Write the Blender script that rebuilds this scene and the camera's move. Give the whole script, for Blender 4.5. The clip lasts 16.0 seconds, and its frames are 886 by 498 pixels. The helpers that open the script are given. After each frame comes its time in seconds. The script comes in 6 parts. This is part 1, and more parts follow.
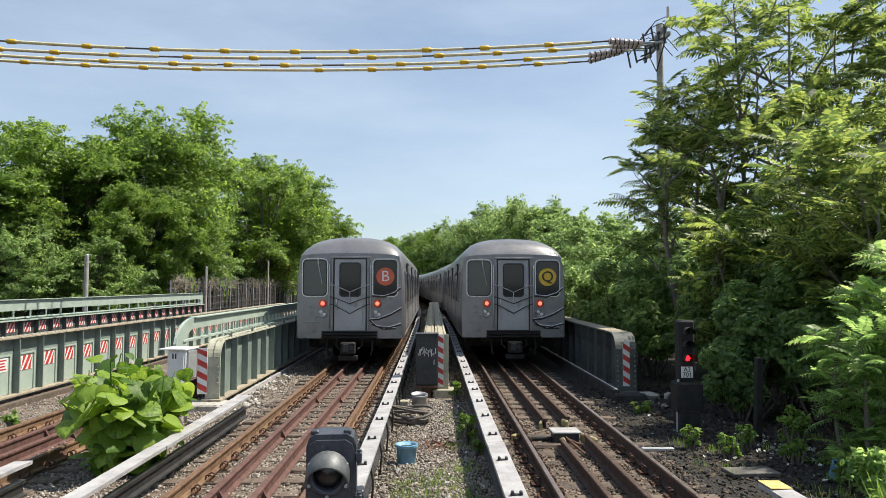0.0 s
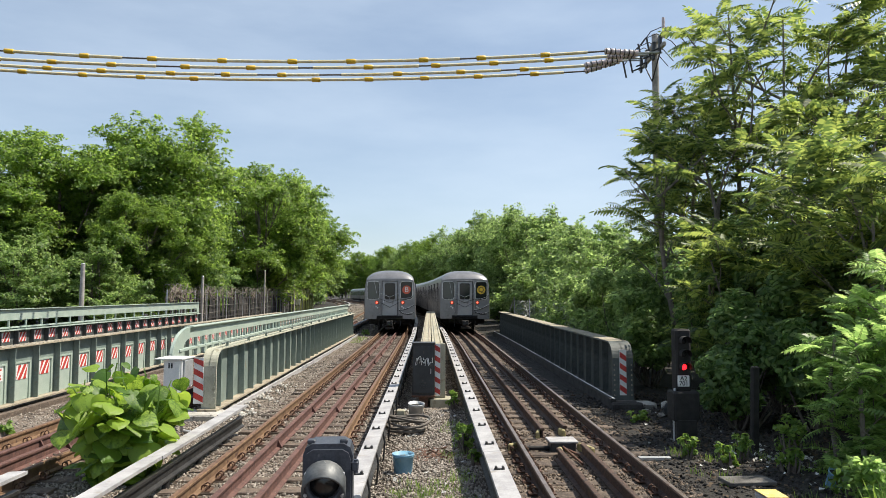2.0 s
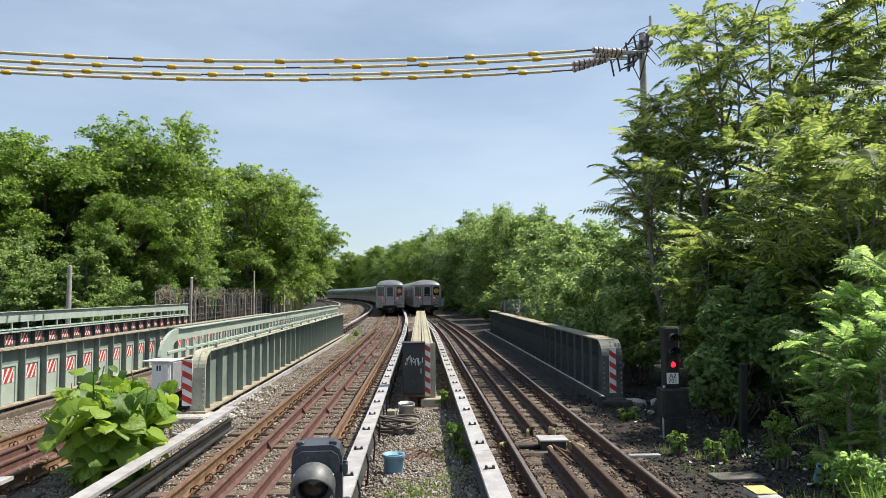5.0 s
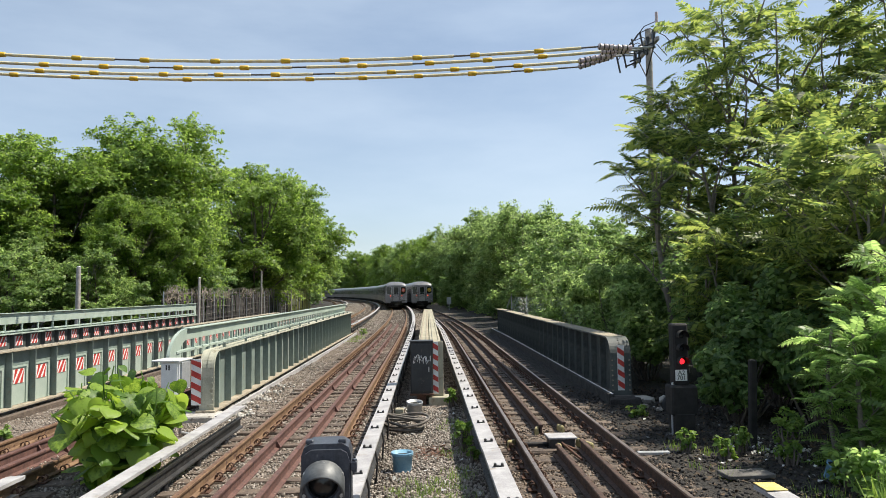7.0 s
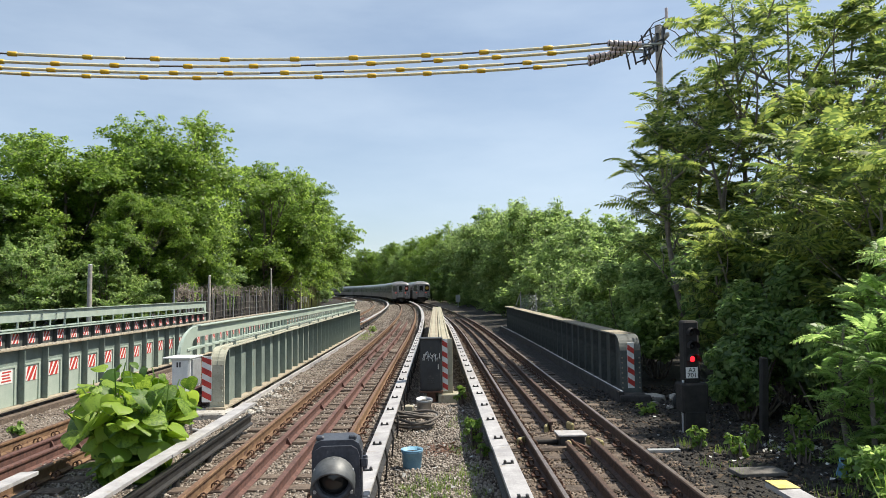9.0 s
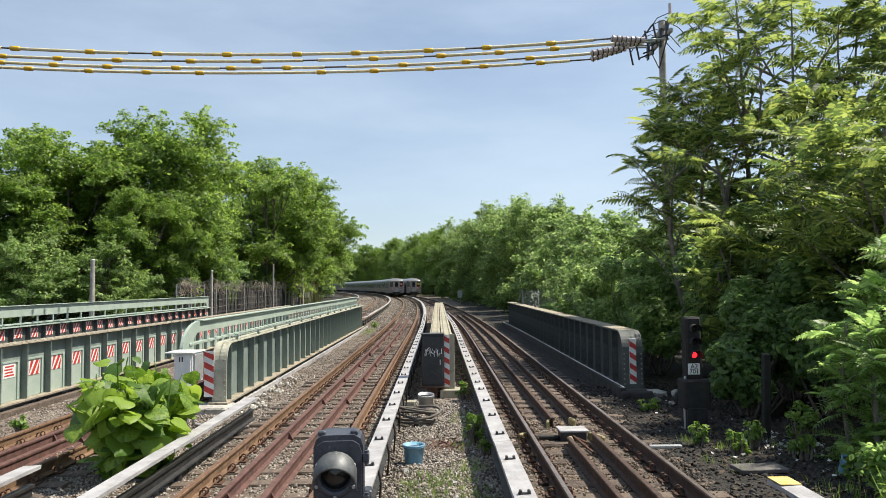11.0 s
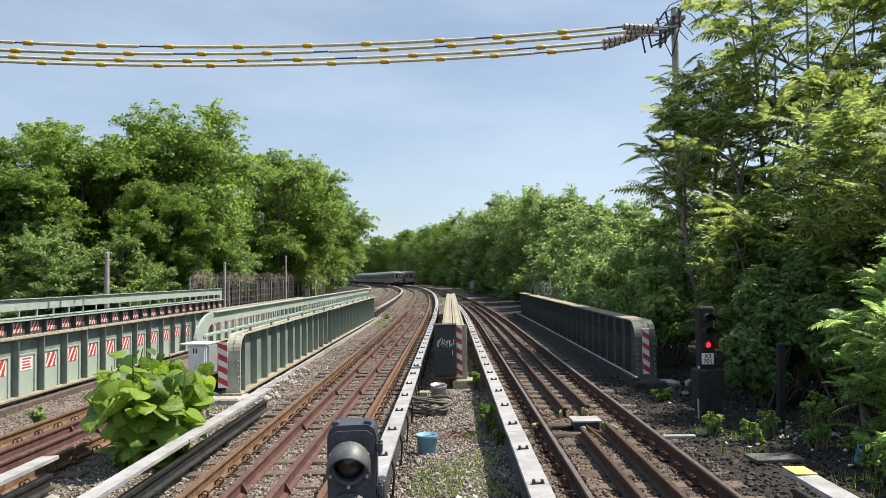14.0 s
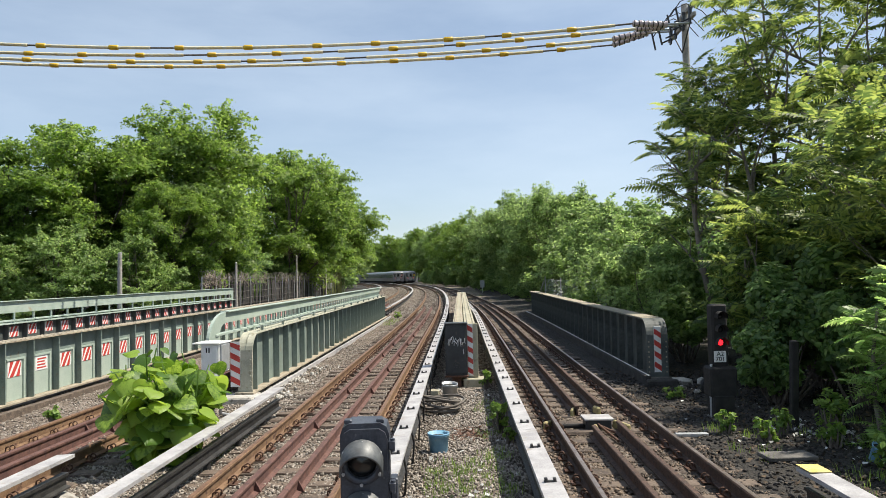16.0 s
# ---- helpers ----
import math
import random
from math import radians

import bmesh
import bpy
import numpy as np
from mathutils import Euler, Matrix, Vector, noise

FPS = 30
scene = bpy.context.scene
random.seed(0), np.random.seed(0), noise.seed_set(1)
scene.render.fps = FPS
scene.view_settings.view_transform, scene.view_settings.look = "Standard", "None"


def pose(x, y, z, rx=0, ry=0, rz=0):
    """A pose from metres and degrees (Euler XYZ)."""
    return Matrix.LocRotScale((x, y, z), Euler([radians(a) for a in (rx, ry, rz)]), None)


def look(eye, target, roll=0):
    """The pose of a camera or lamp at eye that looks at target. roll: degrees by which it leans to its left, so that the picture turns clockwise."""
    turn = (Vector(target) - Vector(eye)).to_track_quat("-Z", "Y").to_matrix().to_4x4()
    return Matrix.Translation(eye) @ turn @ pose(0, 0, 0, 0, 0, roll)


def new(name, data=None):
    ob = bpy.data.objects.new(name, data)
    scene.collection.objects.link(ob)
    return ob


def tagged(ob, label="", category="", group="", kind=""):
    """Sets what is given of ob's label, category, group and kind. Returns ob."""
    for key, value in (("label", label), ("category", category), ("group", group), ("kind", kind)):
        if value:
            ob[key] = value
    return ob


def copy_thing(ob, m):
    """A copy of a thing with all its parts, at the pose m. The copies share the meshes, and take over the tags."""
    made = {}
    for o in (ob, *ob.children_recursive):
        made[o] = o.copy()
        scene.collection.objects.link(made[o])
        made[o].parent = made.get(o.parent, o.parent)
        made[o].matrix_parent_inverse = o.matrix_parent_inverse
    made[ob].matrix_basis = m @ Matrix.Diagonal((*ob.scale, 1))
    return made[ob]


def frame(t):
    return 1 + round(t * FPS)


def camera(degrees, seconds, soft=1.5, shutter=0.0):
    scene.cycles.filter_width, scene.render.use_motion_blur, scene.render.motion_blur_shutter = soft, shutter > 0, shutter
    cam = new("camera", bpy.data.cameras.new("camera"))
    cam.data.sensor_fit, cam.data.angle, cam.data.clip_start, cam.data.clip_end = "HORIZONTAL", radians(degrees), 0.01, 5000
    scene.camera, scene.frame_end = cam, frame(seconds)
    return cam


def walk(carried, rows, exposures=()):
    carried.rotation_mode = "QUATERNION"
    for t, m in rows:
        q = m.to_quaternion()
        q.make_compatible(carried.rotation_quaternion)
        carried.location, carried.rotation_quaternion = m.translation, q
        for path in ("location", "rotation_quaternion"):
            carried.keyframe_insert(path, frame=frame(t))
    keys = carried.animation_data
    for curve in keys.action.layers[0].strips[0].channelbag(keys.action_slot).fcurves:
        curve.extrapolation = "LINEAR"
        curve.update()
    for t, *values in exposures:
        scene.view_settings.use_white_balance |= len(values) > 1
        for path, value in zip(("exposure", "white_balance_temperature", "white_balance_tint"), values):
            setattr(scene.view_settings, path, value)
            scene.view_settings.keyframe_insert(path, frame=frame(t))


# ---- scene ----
cam = camera(65.0, 16.0, soft=0.7)
PATH = [
    (0.0, (-0.001, 0.000, 2.304), (0.288, 19.973, 3.319), 0.13),
    (0.5, (-0.007, -0.003, 2.300), (0.297, 19.967, 3.369), 0.21),
    (1.0, (-0.007, -0.009, 2.301), (0.300, 19.956, 3.438), 0.17),
    (1.5, (-0.003, -0.017, 2.302), (0.320, 19.944, 3.511), 0.13),
    (2.0, (0.002, -0.020, 2.304), (0.380, 19.935, 3.579), 0.09),
    (2.5, (0.009, -0.024, 2.310), (0.493, 19.927, 3.628), -0.08),
    (3.0, (0.020, -0.023, 2.307), (0.607, 19.924, 3.638), -0.16),
    (3.5, (0.018, -0.020, 2.312), (0.696, 19.925, 3.633), -0.27),
    (4.0, (0.021, -0.016, 2.312), (0.735, 19.929, 3.615), -0.34),
    (6.5, (0.009, -0.003, 2.306), (0.529, 19.954, 3.508), -0.63),
    (7.0, (0.009, -0.007, 2.306), (0.484, 19.951, 3.516), -0.75),
    (7.5, (0.004, -0.001, 2.303), (0.424, 19.958, 3.509), -0.85),
    (8.0, (-0.000, 0.001, 2.304), (0.353, 19.962, 3.500), -0.88),
    (8.5, (0.004, 0.001, 2.300), (0.272, 19.965, 3.471), -0.79),
    (9.0, (0.001, -0.003, 2.297), (0.220, 19.963, 3.448), -0.78),
    (11.5, (0.001, 0.011, 2.295), (0.147, 19.986, 3.270), -0.63),
    (12.0, (0.002, 0.016, 2.294), (0.127, 19.994, 3.211), -0.69),
    (12.5, (-0.004, 0.018, 2.287), (0.081, 19.998, 3.163), -0.72),
    (13.0, (-0.009, 0.017, 2.285), (-0.001, 20.000, 3.122), -0.77),
    (13.5, (-0.010, 0.022, 2.287), (-0.091, 20.006, 3.090), -0.84),
    (14.0, (-0.003, 0.020, 2.287), (-0.184, 20.004, 3.065), -0.92),
    (14.5, (-0.007, 0.014, 2.285), (-0.275, 19.998, 3.055), -1.01),
    (15.0, (-0.012, 0.007, 2.284), (-0.365, 19.990, 3.042), -1.11),
    (15.5, (-0.006, 0.007, 2.286), (-0.429, 19.989, 3.034), -1.19),
    (16.0, (-0.012, 0.008, 2.285), (-0.484, 19.988, 3.035), -1.18),
]
walk(cam, [(t, look(eye, target, roll)) for t, eye, target, roll in PATH], exposures=[(0.0, 0.6), (16.0, 0.6)])

# ---- world and sun ----
SUN_ELEV, SUN_TURN = radians(59), radians(78)
world = bpy.data.worlds.new("sky")
scene.world = world
world.use_nodes = True
wn, wl = world.node_tree.nodes, world.node_tree.links
wn.clear()
w_out, w_bg = wn.new("ShaderNodeOutputWorld"), wn.new("ShaderNodeBackground")
w_sky = wn.new("ShaderNodeTexSky")
w_sky.sky_type, w_sky.sun_disc = "NISHITA", False
w_sky.sun_elevation, w_sky.sun_rotation = SUN_ELEV, SUN_TURN
w_sky.air_density, w_sky.dust_density, w_sky.ozone_density = 1.0, 0.6, 1.6
w_tc, w_map, w_cloud = wn.new("ShaderNodeTexCoord"), wn.new("ShaderNodeMapping"), wn.new("ShaderNodeTexNoise")
w_map.inputs["Scale"].default_value = (1.0, 1.0, 4.0)
w_map.inputs["Rotation"].default_value = (0.12, 0.2, 0.5)
w_cloud.inputs["Scale"].default_value, w_cloud.inputs["Detail"].default_value, w_cloud.inputs["Roughness"].default_value = 1.7, 8.0, 0.56
w_ramp, w_mix = wn.new("ShaderNodeValToRGB"), wn.new("ShaderNodeMix")
w_ramp.color_ramp.elements[0].position, w_ramp.color_ramp.elements[1].position = 0.3, 0.78
w_ramp.color_ramp.elements[0].color, w_ramp.color_ramp.elements[1].color = (0.18, 0.18, 0.18, 1), (0.66, 0.66, 0.66, 1)
w_mix.data_type = "RGBA"
wl.new(w_tc.outputs["Generated"], w_map.inputs["Vector"])
wl.new(w_map.outputs["Vector"], w_cloud.inputs["Vector"])
wl.new(w_cloud.outputs["Fac"], w_ramp.inputs["Fac"])
wl.new(w_ramp.outputs["Color"], w_mix.inputs["Factor"])
wl.new(w_sky.outputs["Color"], w_mix.inputs["A"])
w_mix.inputs["B"].default_value = (6.2, 7.3, 8.55, 1)
wl.new(w_mix.outputs["Result"], w_bg.inputs["Color"])
w_bg.inputs["Strength"].default_value = 0.083
wl.new(w_bg.outputs["Background"], w_out.inputs["Surface"])
sun = new("sun", bpy.data.lights.new("sun", "SUN"))
sun.data.energy, sun.data.angle, sun.data.color = 5.0, radians(0.55), (1.0, 0.93, 0.8)
sun_way = Vector((math.sin(SUN_TURN) * math.cos(SUN_ELEV), math.cos(SUN_TURN) * math.cos(SUN_ELEV), math.sin(SUN_ELEV)))
sun.matrix_world = look(sun_way * 60, (0, 0, 0))

# ---- materials ----


def mat(name, c1, c2, rough=0.7, metal=0.0, scale=6.0, bump=0.2, fine=60.0, c3=None, c3_amount=0.35, translucent=0.0, isle=0.0, spec=0.5, obj_random=0.0):
    """Two-tone procedural surface: broad stains, fine grain with relief, optional third tone in patches."""
    m = bpy.data.materials.new(name)
    m.use_nodes = True
    n, k = m.node_tree.nodes, m.node_tree.links
    bsdf = n["Principled BSDF"]
    tc = n.new("ShaderNodeTexCoord")
    big, small = n.new("ShaderNodeTexNoise"), n.new("ShaderNodeTexNoise")
    big.inputs["Scale"].default_value, big.inputs["Detail"].default_value, big.inputs["Roughness"].default_value = scale, 6, 0.65
    small.inputs["Scale"].default_value, small.inputs["Detail"].default_value = fine, 4
    for tex in (big, small):
        k.new(tc.outputs["Object"], tex.inputs["Vector"])
    ramp = n.new("ShaderNodeValToRGB")
    ramp.color_ramp.elements[0].position, ramp.color_ramp.elements[1].position = 0.35, 0.65
    ramp.color_ramp.elements[0].color, ramp.color_ramp.elements[1].color = (*c1, 1), (*c2, 1)
    add = n.new("ShaderNodeMath")
    add.operation = "MULTIPLY_ADD"
    add.inputs[1].default_value, add.inputs[2].default_value = 0.45, -0.225
    k.new(small.outputs["Fac"], add.inputs[0])
    total = n.new("ShaderNodeMath")
    k.new(big.outputs["Fac"], total.inputs[0])
    k.new(add.outputs[0], total.inputs[1])
    last = total
    if isle or obj_random:
        src = n.new("ShaderNodeNewGeometry" if isle else "ShaderNodeObjectInfo")
        ma = n.new("ShaderNodeMath")
        ma.operation = "MULTIPLY_ADD"
        amount = isle or obj_random
        ma.inputs[1].default_value = amount
        k.new(src.outputs["Random Per Island" if isle else "Random"], ma.inputs[0])
        sub = n.new("ShaderNodeMath")
        sub.operation = "SUBTRACT"
        sub.inputs[1].default_value = amount / 2
        k.new(last.outputs[0], ma.inputs[2])
        k.new(ma.outputs[0], sub.inputs[0])
        last = sub
    k.new(last.outputs[0], ramp.inputs["Fac"])
    colour = ramp.outputs["Color"]
    if c3:
        spot = n.new("ShaderNodeTexNoise")
        spot.inputs["Scale"].default_value, spot.inputs["Detail"].default_value = scale * 2.3, 7
        shift = n.new("ShaderNodeMapping")
        shift.inputs["Location"].default_value = (7.3, 2.1, 5.5)
        k.new(tc.outputs["Object"], shift.inputs["Vector"])
        k.new(shift.outputs["Vector"], spot.inputs["Vector"])
        sr = n.new("ShaderNodeValToRGB")
        sr.color_ramp.elements[0].position, sr.color_ramp.elements[1].position = 0.72 - c3_amount * 0.45, 0.8 - c3_amount * 0.4
        k.new(spot.outputs["Fac"], sr.inputs["Fac"])
        mx = n.new("ShaderNodeMix")
        mx.data_type = "RGBA"
        mx.inputs["B"].default_value = (*c3, 1)
        k.new(sr.outputs["Color"], mx.inputs["Factor"])
        k.new(colour, mx.inputs["A"])
        colour = mx.outputs["Result"]
    k.new(colour, bsdf.inputs["Base Color"])
    rr = n.new("ShaderNodeMapRange")
    rr.inputs["To Min"].default_value, rr.inputs["To Max"].default_value = max(0.03, rough - 0.15), min(1.0, rough + 0.15)
    k.new(small.outputs["Fac"], rr.inputs["Value"])
    k.new(rr.outputs["Result"], bsdf.inputs["Roughness"])
    bsdf.inputs["Metallic"].default_value = metal
    bsdf.inputs["Specular IOR Level"].default_value = spec
    if bump:
        bp = n.new("ShaderNodeBump")
        bp.inputs["Strength"].default_value, bp.inputs["Distance"].default_value = bump, 0.02
        k.new(small.outputs["Fac"], bp.inputs["Height"])
        k.new(bp.outputs["Normal"], bsdf.inputs["Normal"])
    if translucent:
        tr, ms = n.new("ShaderNodeBsdfTranslucent"), n.new("ShaderNodeMixShader")
        hs = n.new("ShaderNodeHueSaturation")
        hs.inputs["Hue"].default_value, hs.inputs["Saturation"].default_value, hs.inputs["Value"].default_value = 0.485, 1.0, 2.8
        k.new(colour, hs.inputs["Color"])
        k.new(hs.outputs["Color"], tr.inputs["Color"])
        ms.inputs["Fac"].default_value = translucent
        k.new(bsdf.outputs["BSDF"], ms.inputs[1])
        k.new(tr.outputs["BSDF"], ms.inputs[2])
        k.new(ms.outputs["Shader"], n["Material Output"].inputs["Surface"])
    return m


def glow(name, colour, strength):
    m = bpy.data.materials.new(name)
    m.use_nodes = True
    b = m.node_tree.nodes["Principled BSDF"]
    b.inputs["Base Color"].default_value = (*colour, 1)
    b.inputs["Emission Color"].default_value = (*colour, 1)
    b.inputs["Emission Strength"].default_value = strength
    b.inputs["Roughness"].default_value = 0.25
    return m


def glass(name, tint, rough=0.06):
    """Dark window glass with an unlit interior behind it."""
    m = bpy.data.materials.new(name)
    m.use_nodes = True
    b = m.node_tree.nodes["Principled BSDF"]
    b.inputs["Base Color"].default_value = (*tint, 1)
    b.inputs["Roughness"].default_value = rough
    b.inputs["IOR"].default_value = 1.5
    return m


def ground_material():
    """Ballast, trodden gravel and dark earth, stone by stone."""
    m = bpy.data.materials.new("ballast_ground")
    m.use_nodes = True
    n, k = m.node_tree.nodes, m.node_tree.links
    b = n["Principled BSDF"]
    tc = n.new("ShaderNodeTexCoord")
    vor, vor2, no = n.new("ShaderNodeTexVoronoi"), n.new("ShaderNodeTexVoronoi"), n.new("ShaderNodeTexNoise")
    vor.inputs["Scale"].default_value, vor2.inputs["Scale"].default_value = 19.0, 43.0
    no.inputs["Scale"].default_value, no.inputs["Detail"].default_value, no.inputs["Roughness"].default_value = 0.9, 8, 0.65
    for t in (vor, vor2, no):
        k.new(tc.outputs["Object"], t.inputs["Vector"])
    sep = n.new("ShaderNodeSeparateColor")
    k.new(vor.outputs["Color"], sep.inputs["Color"])
    stone = n.new("ShaderNodeValToRGB")
    cr = stone.color_ramp
    cr.elements[0].color, cr.elements[1].color = (0.06, 0.044, 0.034, 1), (0.31, 0.27, 0.23, 1)
    e = cr.elements.new(0.45)
    e.color = (0.19, 0.155, 0.125, 1)
    e = cr.elements.new(0.75)
    e.color = (0.24, 0.215, 0.19, 1)
    k.new(sep.outputs["Red"], stone.inputs["Fac"])
    stain = n.new("ShaderNodeValToRGB")
    stain.color_ramp.elements[0].position, stain.color_ramp.elements[1].position = 0.4, 0.62
    stain.color_ramp.elements[0].color, stain.color_ramp.elements[1].color = (0.55, 0.47, 0.4, 1), (1.0, 0.97, 0.93, 1)
    k.new(no.outputs["Fac"], stain.inputs["Fac"])
    mul = n.new("ShaderNodeMix")
    mul.data_type, mul.blend_type = "RGBA", "MULTIPLY"
    mul.inputs["Factor"].default_value = 0.85
    k.new(stone.outputs["Color"], mul.inputs["A"])
    k.new(stain.outputs["Color"], mul.inputs["B"])
    # dark leaf-littered earth away from the tracks, the bank's shade added into its colour
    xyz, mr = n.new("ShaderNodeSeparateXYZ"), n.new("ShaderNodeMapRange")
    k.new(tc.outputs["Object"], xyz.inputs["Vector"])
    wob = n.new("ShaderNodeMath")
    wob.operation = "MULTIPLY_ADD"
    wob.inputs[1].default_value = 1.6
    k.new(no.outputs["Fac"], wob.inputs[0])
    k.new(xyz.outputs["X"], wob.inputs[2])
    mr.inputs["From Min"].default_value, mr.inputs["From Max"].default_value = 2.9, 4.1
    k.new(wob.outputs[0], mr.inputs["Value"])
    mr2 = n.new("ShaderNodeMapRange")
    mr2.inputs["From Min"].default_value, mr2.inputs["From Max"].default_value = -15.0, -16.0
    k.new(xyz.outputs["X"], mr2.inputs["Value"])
    mx2 = n.new("ShaderNodeMath")
    mx2.operation = "MAXIMUM"
    k.new(mr.outputs["Result"], mx2.inputs[0])
    k.new(mr2.outputs["Result"], mx2.inputs[1])
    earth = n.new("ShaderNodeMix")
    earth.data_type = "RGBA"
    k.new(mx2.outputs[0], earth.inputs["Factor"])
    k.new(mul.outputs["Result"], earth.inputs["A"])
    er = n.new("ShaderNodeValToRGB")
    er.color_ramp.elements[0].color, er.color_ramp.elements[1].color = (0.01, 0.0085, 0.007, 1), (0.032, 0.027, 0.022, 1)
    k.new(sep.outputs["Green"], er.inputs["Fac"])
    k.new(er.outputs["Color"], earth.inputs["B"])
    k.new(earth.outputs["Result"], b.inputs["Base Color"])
    b.inputs["Roughness"].default_value = 0.92
    hsum = n.new("ShaderNodeMath")
    hsum.operation = "MULTIPLY_ADD"
    hsum.inputs[1].default_value = 0.5
    k.new(vor2.outputs["Distance"], hsum.inputs[0])
    k.new(vor.outputs["Distance"], hsum.inputs[2])
    bp = n.new("ShaderNodeBump")
    bp.invert = True
    bp.inputs["Strength"].default_value, bp.inputs["Distance"].default_value = 0.9, 0.035
    k.new(hsum.outputs[0], bp.inputs["Height"])
    k.new(bp.outputs["Normal"], b.inputs["Normal"])
    return m


GROUND = ground_material()
STONE_DARK = mat("grimy_ballast_stone", (0.05, 0.037, 0.027), (0.21, 0.155, 0.112), 0.9, scale=3, fine=40, isle=0.95, bump=0.4)
STONE = mat("ballast_stone", (0.105, 0.088, 0.072), (0.335, 0.298, 0.256), 0.9, scale=3, fine=40, isle=0.95, bump=0.4)
RUST = mat("rusty_steel", (0.074, 0.035, 0.023), (0.165, 0.081, 0.05), 0.75, 0.15, 9, 0.4, 90, c3=(0.05, 0.03, 0.024))
RAIL_HEAD = mat("worn_rail_head", (0.25, 0.2, 0.17), (0.42, 0.36, 0.32), 0.38, 0.8, 7, 0.1, 80, c3=(0.17, 0.09, 0.055))
RAIL_DULL = mat("rusted_rail_head", (0.13, 0.07, 0.045), (0.24, 0.14, 0.085), 0.6, 0.35, 7, 0.2, 80, c3=(0.09, 0.05, 0.035))
RUST_DARK = mat("dark_grimy_rust", (0.045, 0.026, 0.019), (0.105, 0.06, 0.042), 0.75, 0.15, 9, 0.4, 90, c3=(0.03, 0.02, 0.016))
RUST_OCHRE = mat("ochre_rust", (0.115, 0.064, 0.034), (0.215, 0.13, 0.072), 0.8, 0.05, 5, 0.4, 70, c3=(0.08, 0.04, 0.025))
RUST_RED = mat("red_brown_rust", (0.075, 0.036, 0.03), (0.145, 0.072, 0.058), 0.8, 0.05, 5, 0.4, 70, c3=(0.07, 0.035, 0.03))
CLIP = mat("rusty_spring_clip", (0.05, 0.026, 0.016), (0.12, 0.06, 0.036), 0.7, 0.2, 9, 0.3, 60)
TIE = mat("creosoted_timber", (0.055, 0.041, 0.032), (0.14, 0.105, 0.08), 0.88, scale=7, bump=0.6, fine=55, c3=(0.17, 0.13, 0.1), obj_random=0.3)
BOARD = mat("weathered_cover_board", (0.27, 0.26, 0.265), (0.43, 0.42, 0.42), 0.65, scale=3, bump=0.25, fine=50, c3=(0.3, 0.27, 0.24), c3_amount=0.25)
BLACK = mat("black_iron", (0.018, 0.018, 0.019), (0.05, 0.047, 0.045), 0.55, 0.3, 8, 0.3, 70)
GREEN = mat("grey_green_paint", (0.15, 0.19, 0.17), (0.23, 0.275, 0.245), 0.5, 0.0, 2.2, 0.15, 40, c3=(0.2, 0.15, 0.1), c3_amount=0.16)
FLANGE = mat("dusty_pale_flange", (0.33, 0.33, 0.26), (0.46, 0.45, 0.36), 0.75, scale=4, bump=0.3, fine=60, c3=(0.26, 0.24, 0.17), c3_amount=0.3)
PALE_GREEN = mat("pale_green_paint", (0.29, 0.36, 0.31), (0.39, 0.45, 0.39), 0.5, 0.0, 2.0, 0.1, 40, c3=(0.33, 0.29, 0.2), c3_amount=0.14)
DARK_GREEN = mat("grimy_dark_paint", (0.045, 0.052, 0.05), (0.1, 0.112, 0.105), 0.6, 0.0, 2.6, 0.2, 40, c3=(0.12, 0.085, 0.055), c3_amount=0.16)
TAN = mat("dusty_flange", (0.25, 0.215, 0.16), (0.38, 0.33, 0.245), 0.8, scale=4, bump=0.4, fine=60, c3=(0.2, 0.16, 0.12))
CREAM = mat("faded_cream_steel", (0.27, 0.25, 0.18), (0.4, 0.37, 0.27), 0.7, scale=3, bump=0.25, fine=60, c3=(0.25, 0.19, 0.12), c3_amount=0.28)
STAINED = mat("stained_dark_concrete", (0.06, 0.055, 0.05), (0.14, 0.13, 0.12), 0.9, scale=4, bump=0.5, fine=45)
# dark wet concrete by the right girder, with the shade there in its colour
DAMP_SHADED = mat("damp_dark_concrete", (0.022, 0.02, 0.019), (0.06, 0.055, 0.052), 0.9, scale=4, bump=0.5, fine=45)
FADED_YELLOW = mat("faded_yellow_paint", (0.26, 0.22, 0.1), (0.4, 0.34, 0.15), 0.7, scale=9, bump=0.2, c3=(0.16, 0.12, 0.09), c3_amount=0.3)
# dark clods, set nearly black so the bank's deep shade is in their colour
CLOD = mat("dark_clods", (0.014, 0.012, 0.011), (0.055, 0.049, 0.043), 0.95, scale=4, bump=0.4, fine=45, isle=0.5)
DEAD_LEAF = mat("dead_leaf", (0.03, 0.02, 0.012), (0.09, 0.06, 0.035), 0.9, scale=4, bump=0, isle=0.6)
LITTER = mat("grey_litter", (0.2, 0.2, 0.19), (0.5, 0.5, 0.48), 0.7, scale=4, bump=0, isle=0.6)
# sunlight on the plants of the right bank is put into this leaf colour
LEAF_SUNLIT = mat("young_bright_leaf", (0.092, 0.165, 0.044), (0.2, 0.295, 0.095), 0.42, scale=0.6, bump=0, fine=4, isle=0.5, translucent=0.58)
CONCRETE = mat("old_concrete", (0.3, 0.28, 0.25), (0.46, 0.44, 0.4), 0.9, scale=4, bump=0.5, fine=45, c3=(0.17, 0.15, 0.13))
WHITE = mat("white_enamel", (0.66, 0.66, 0.64), (0.78, 0.78, 0.76), 0.4, scale=5, bump=0.05, c3=(0.5, 0.46, 0.4), c3_amount=0.1)
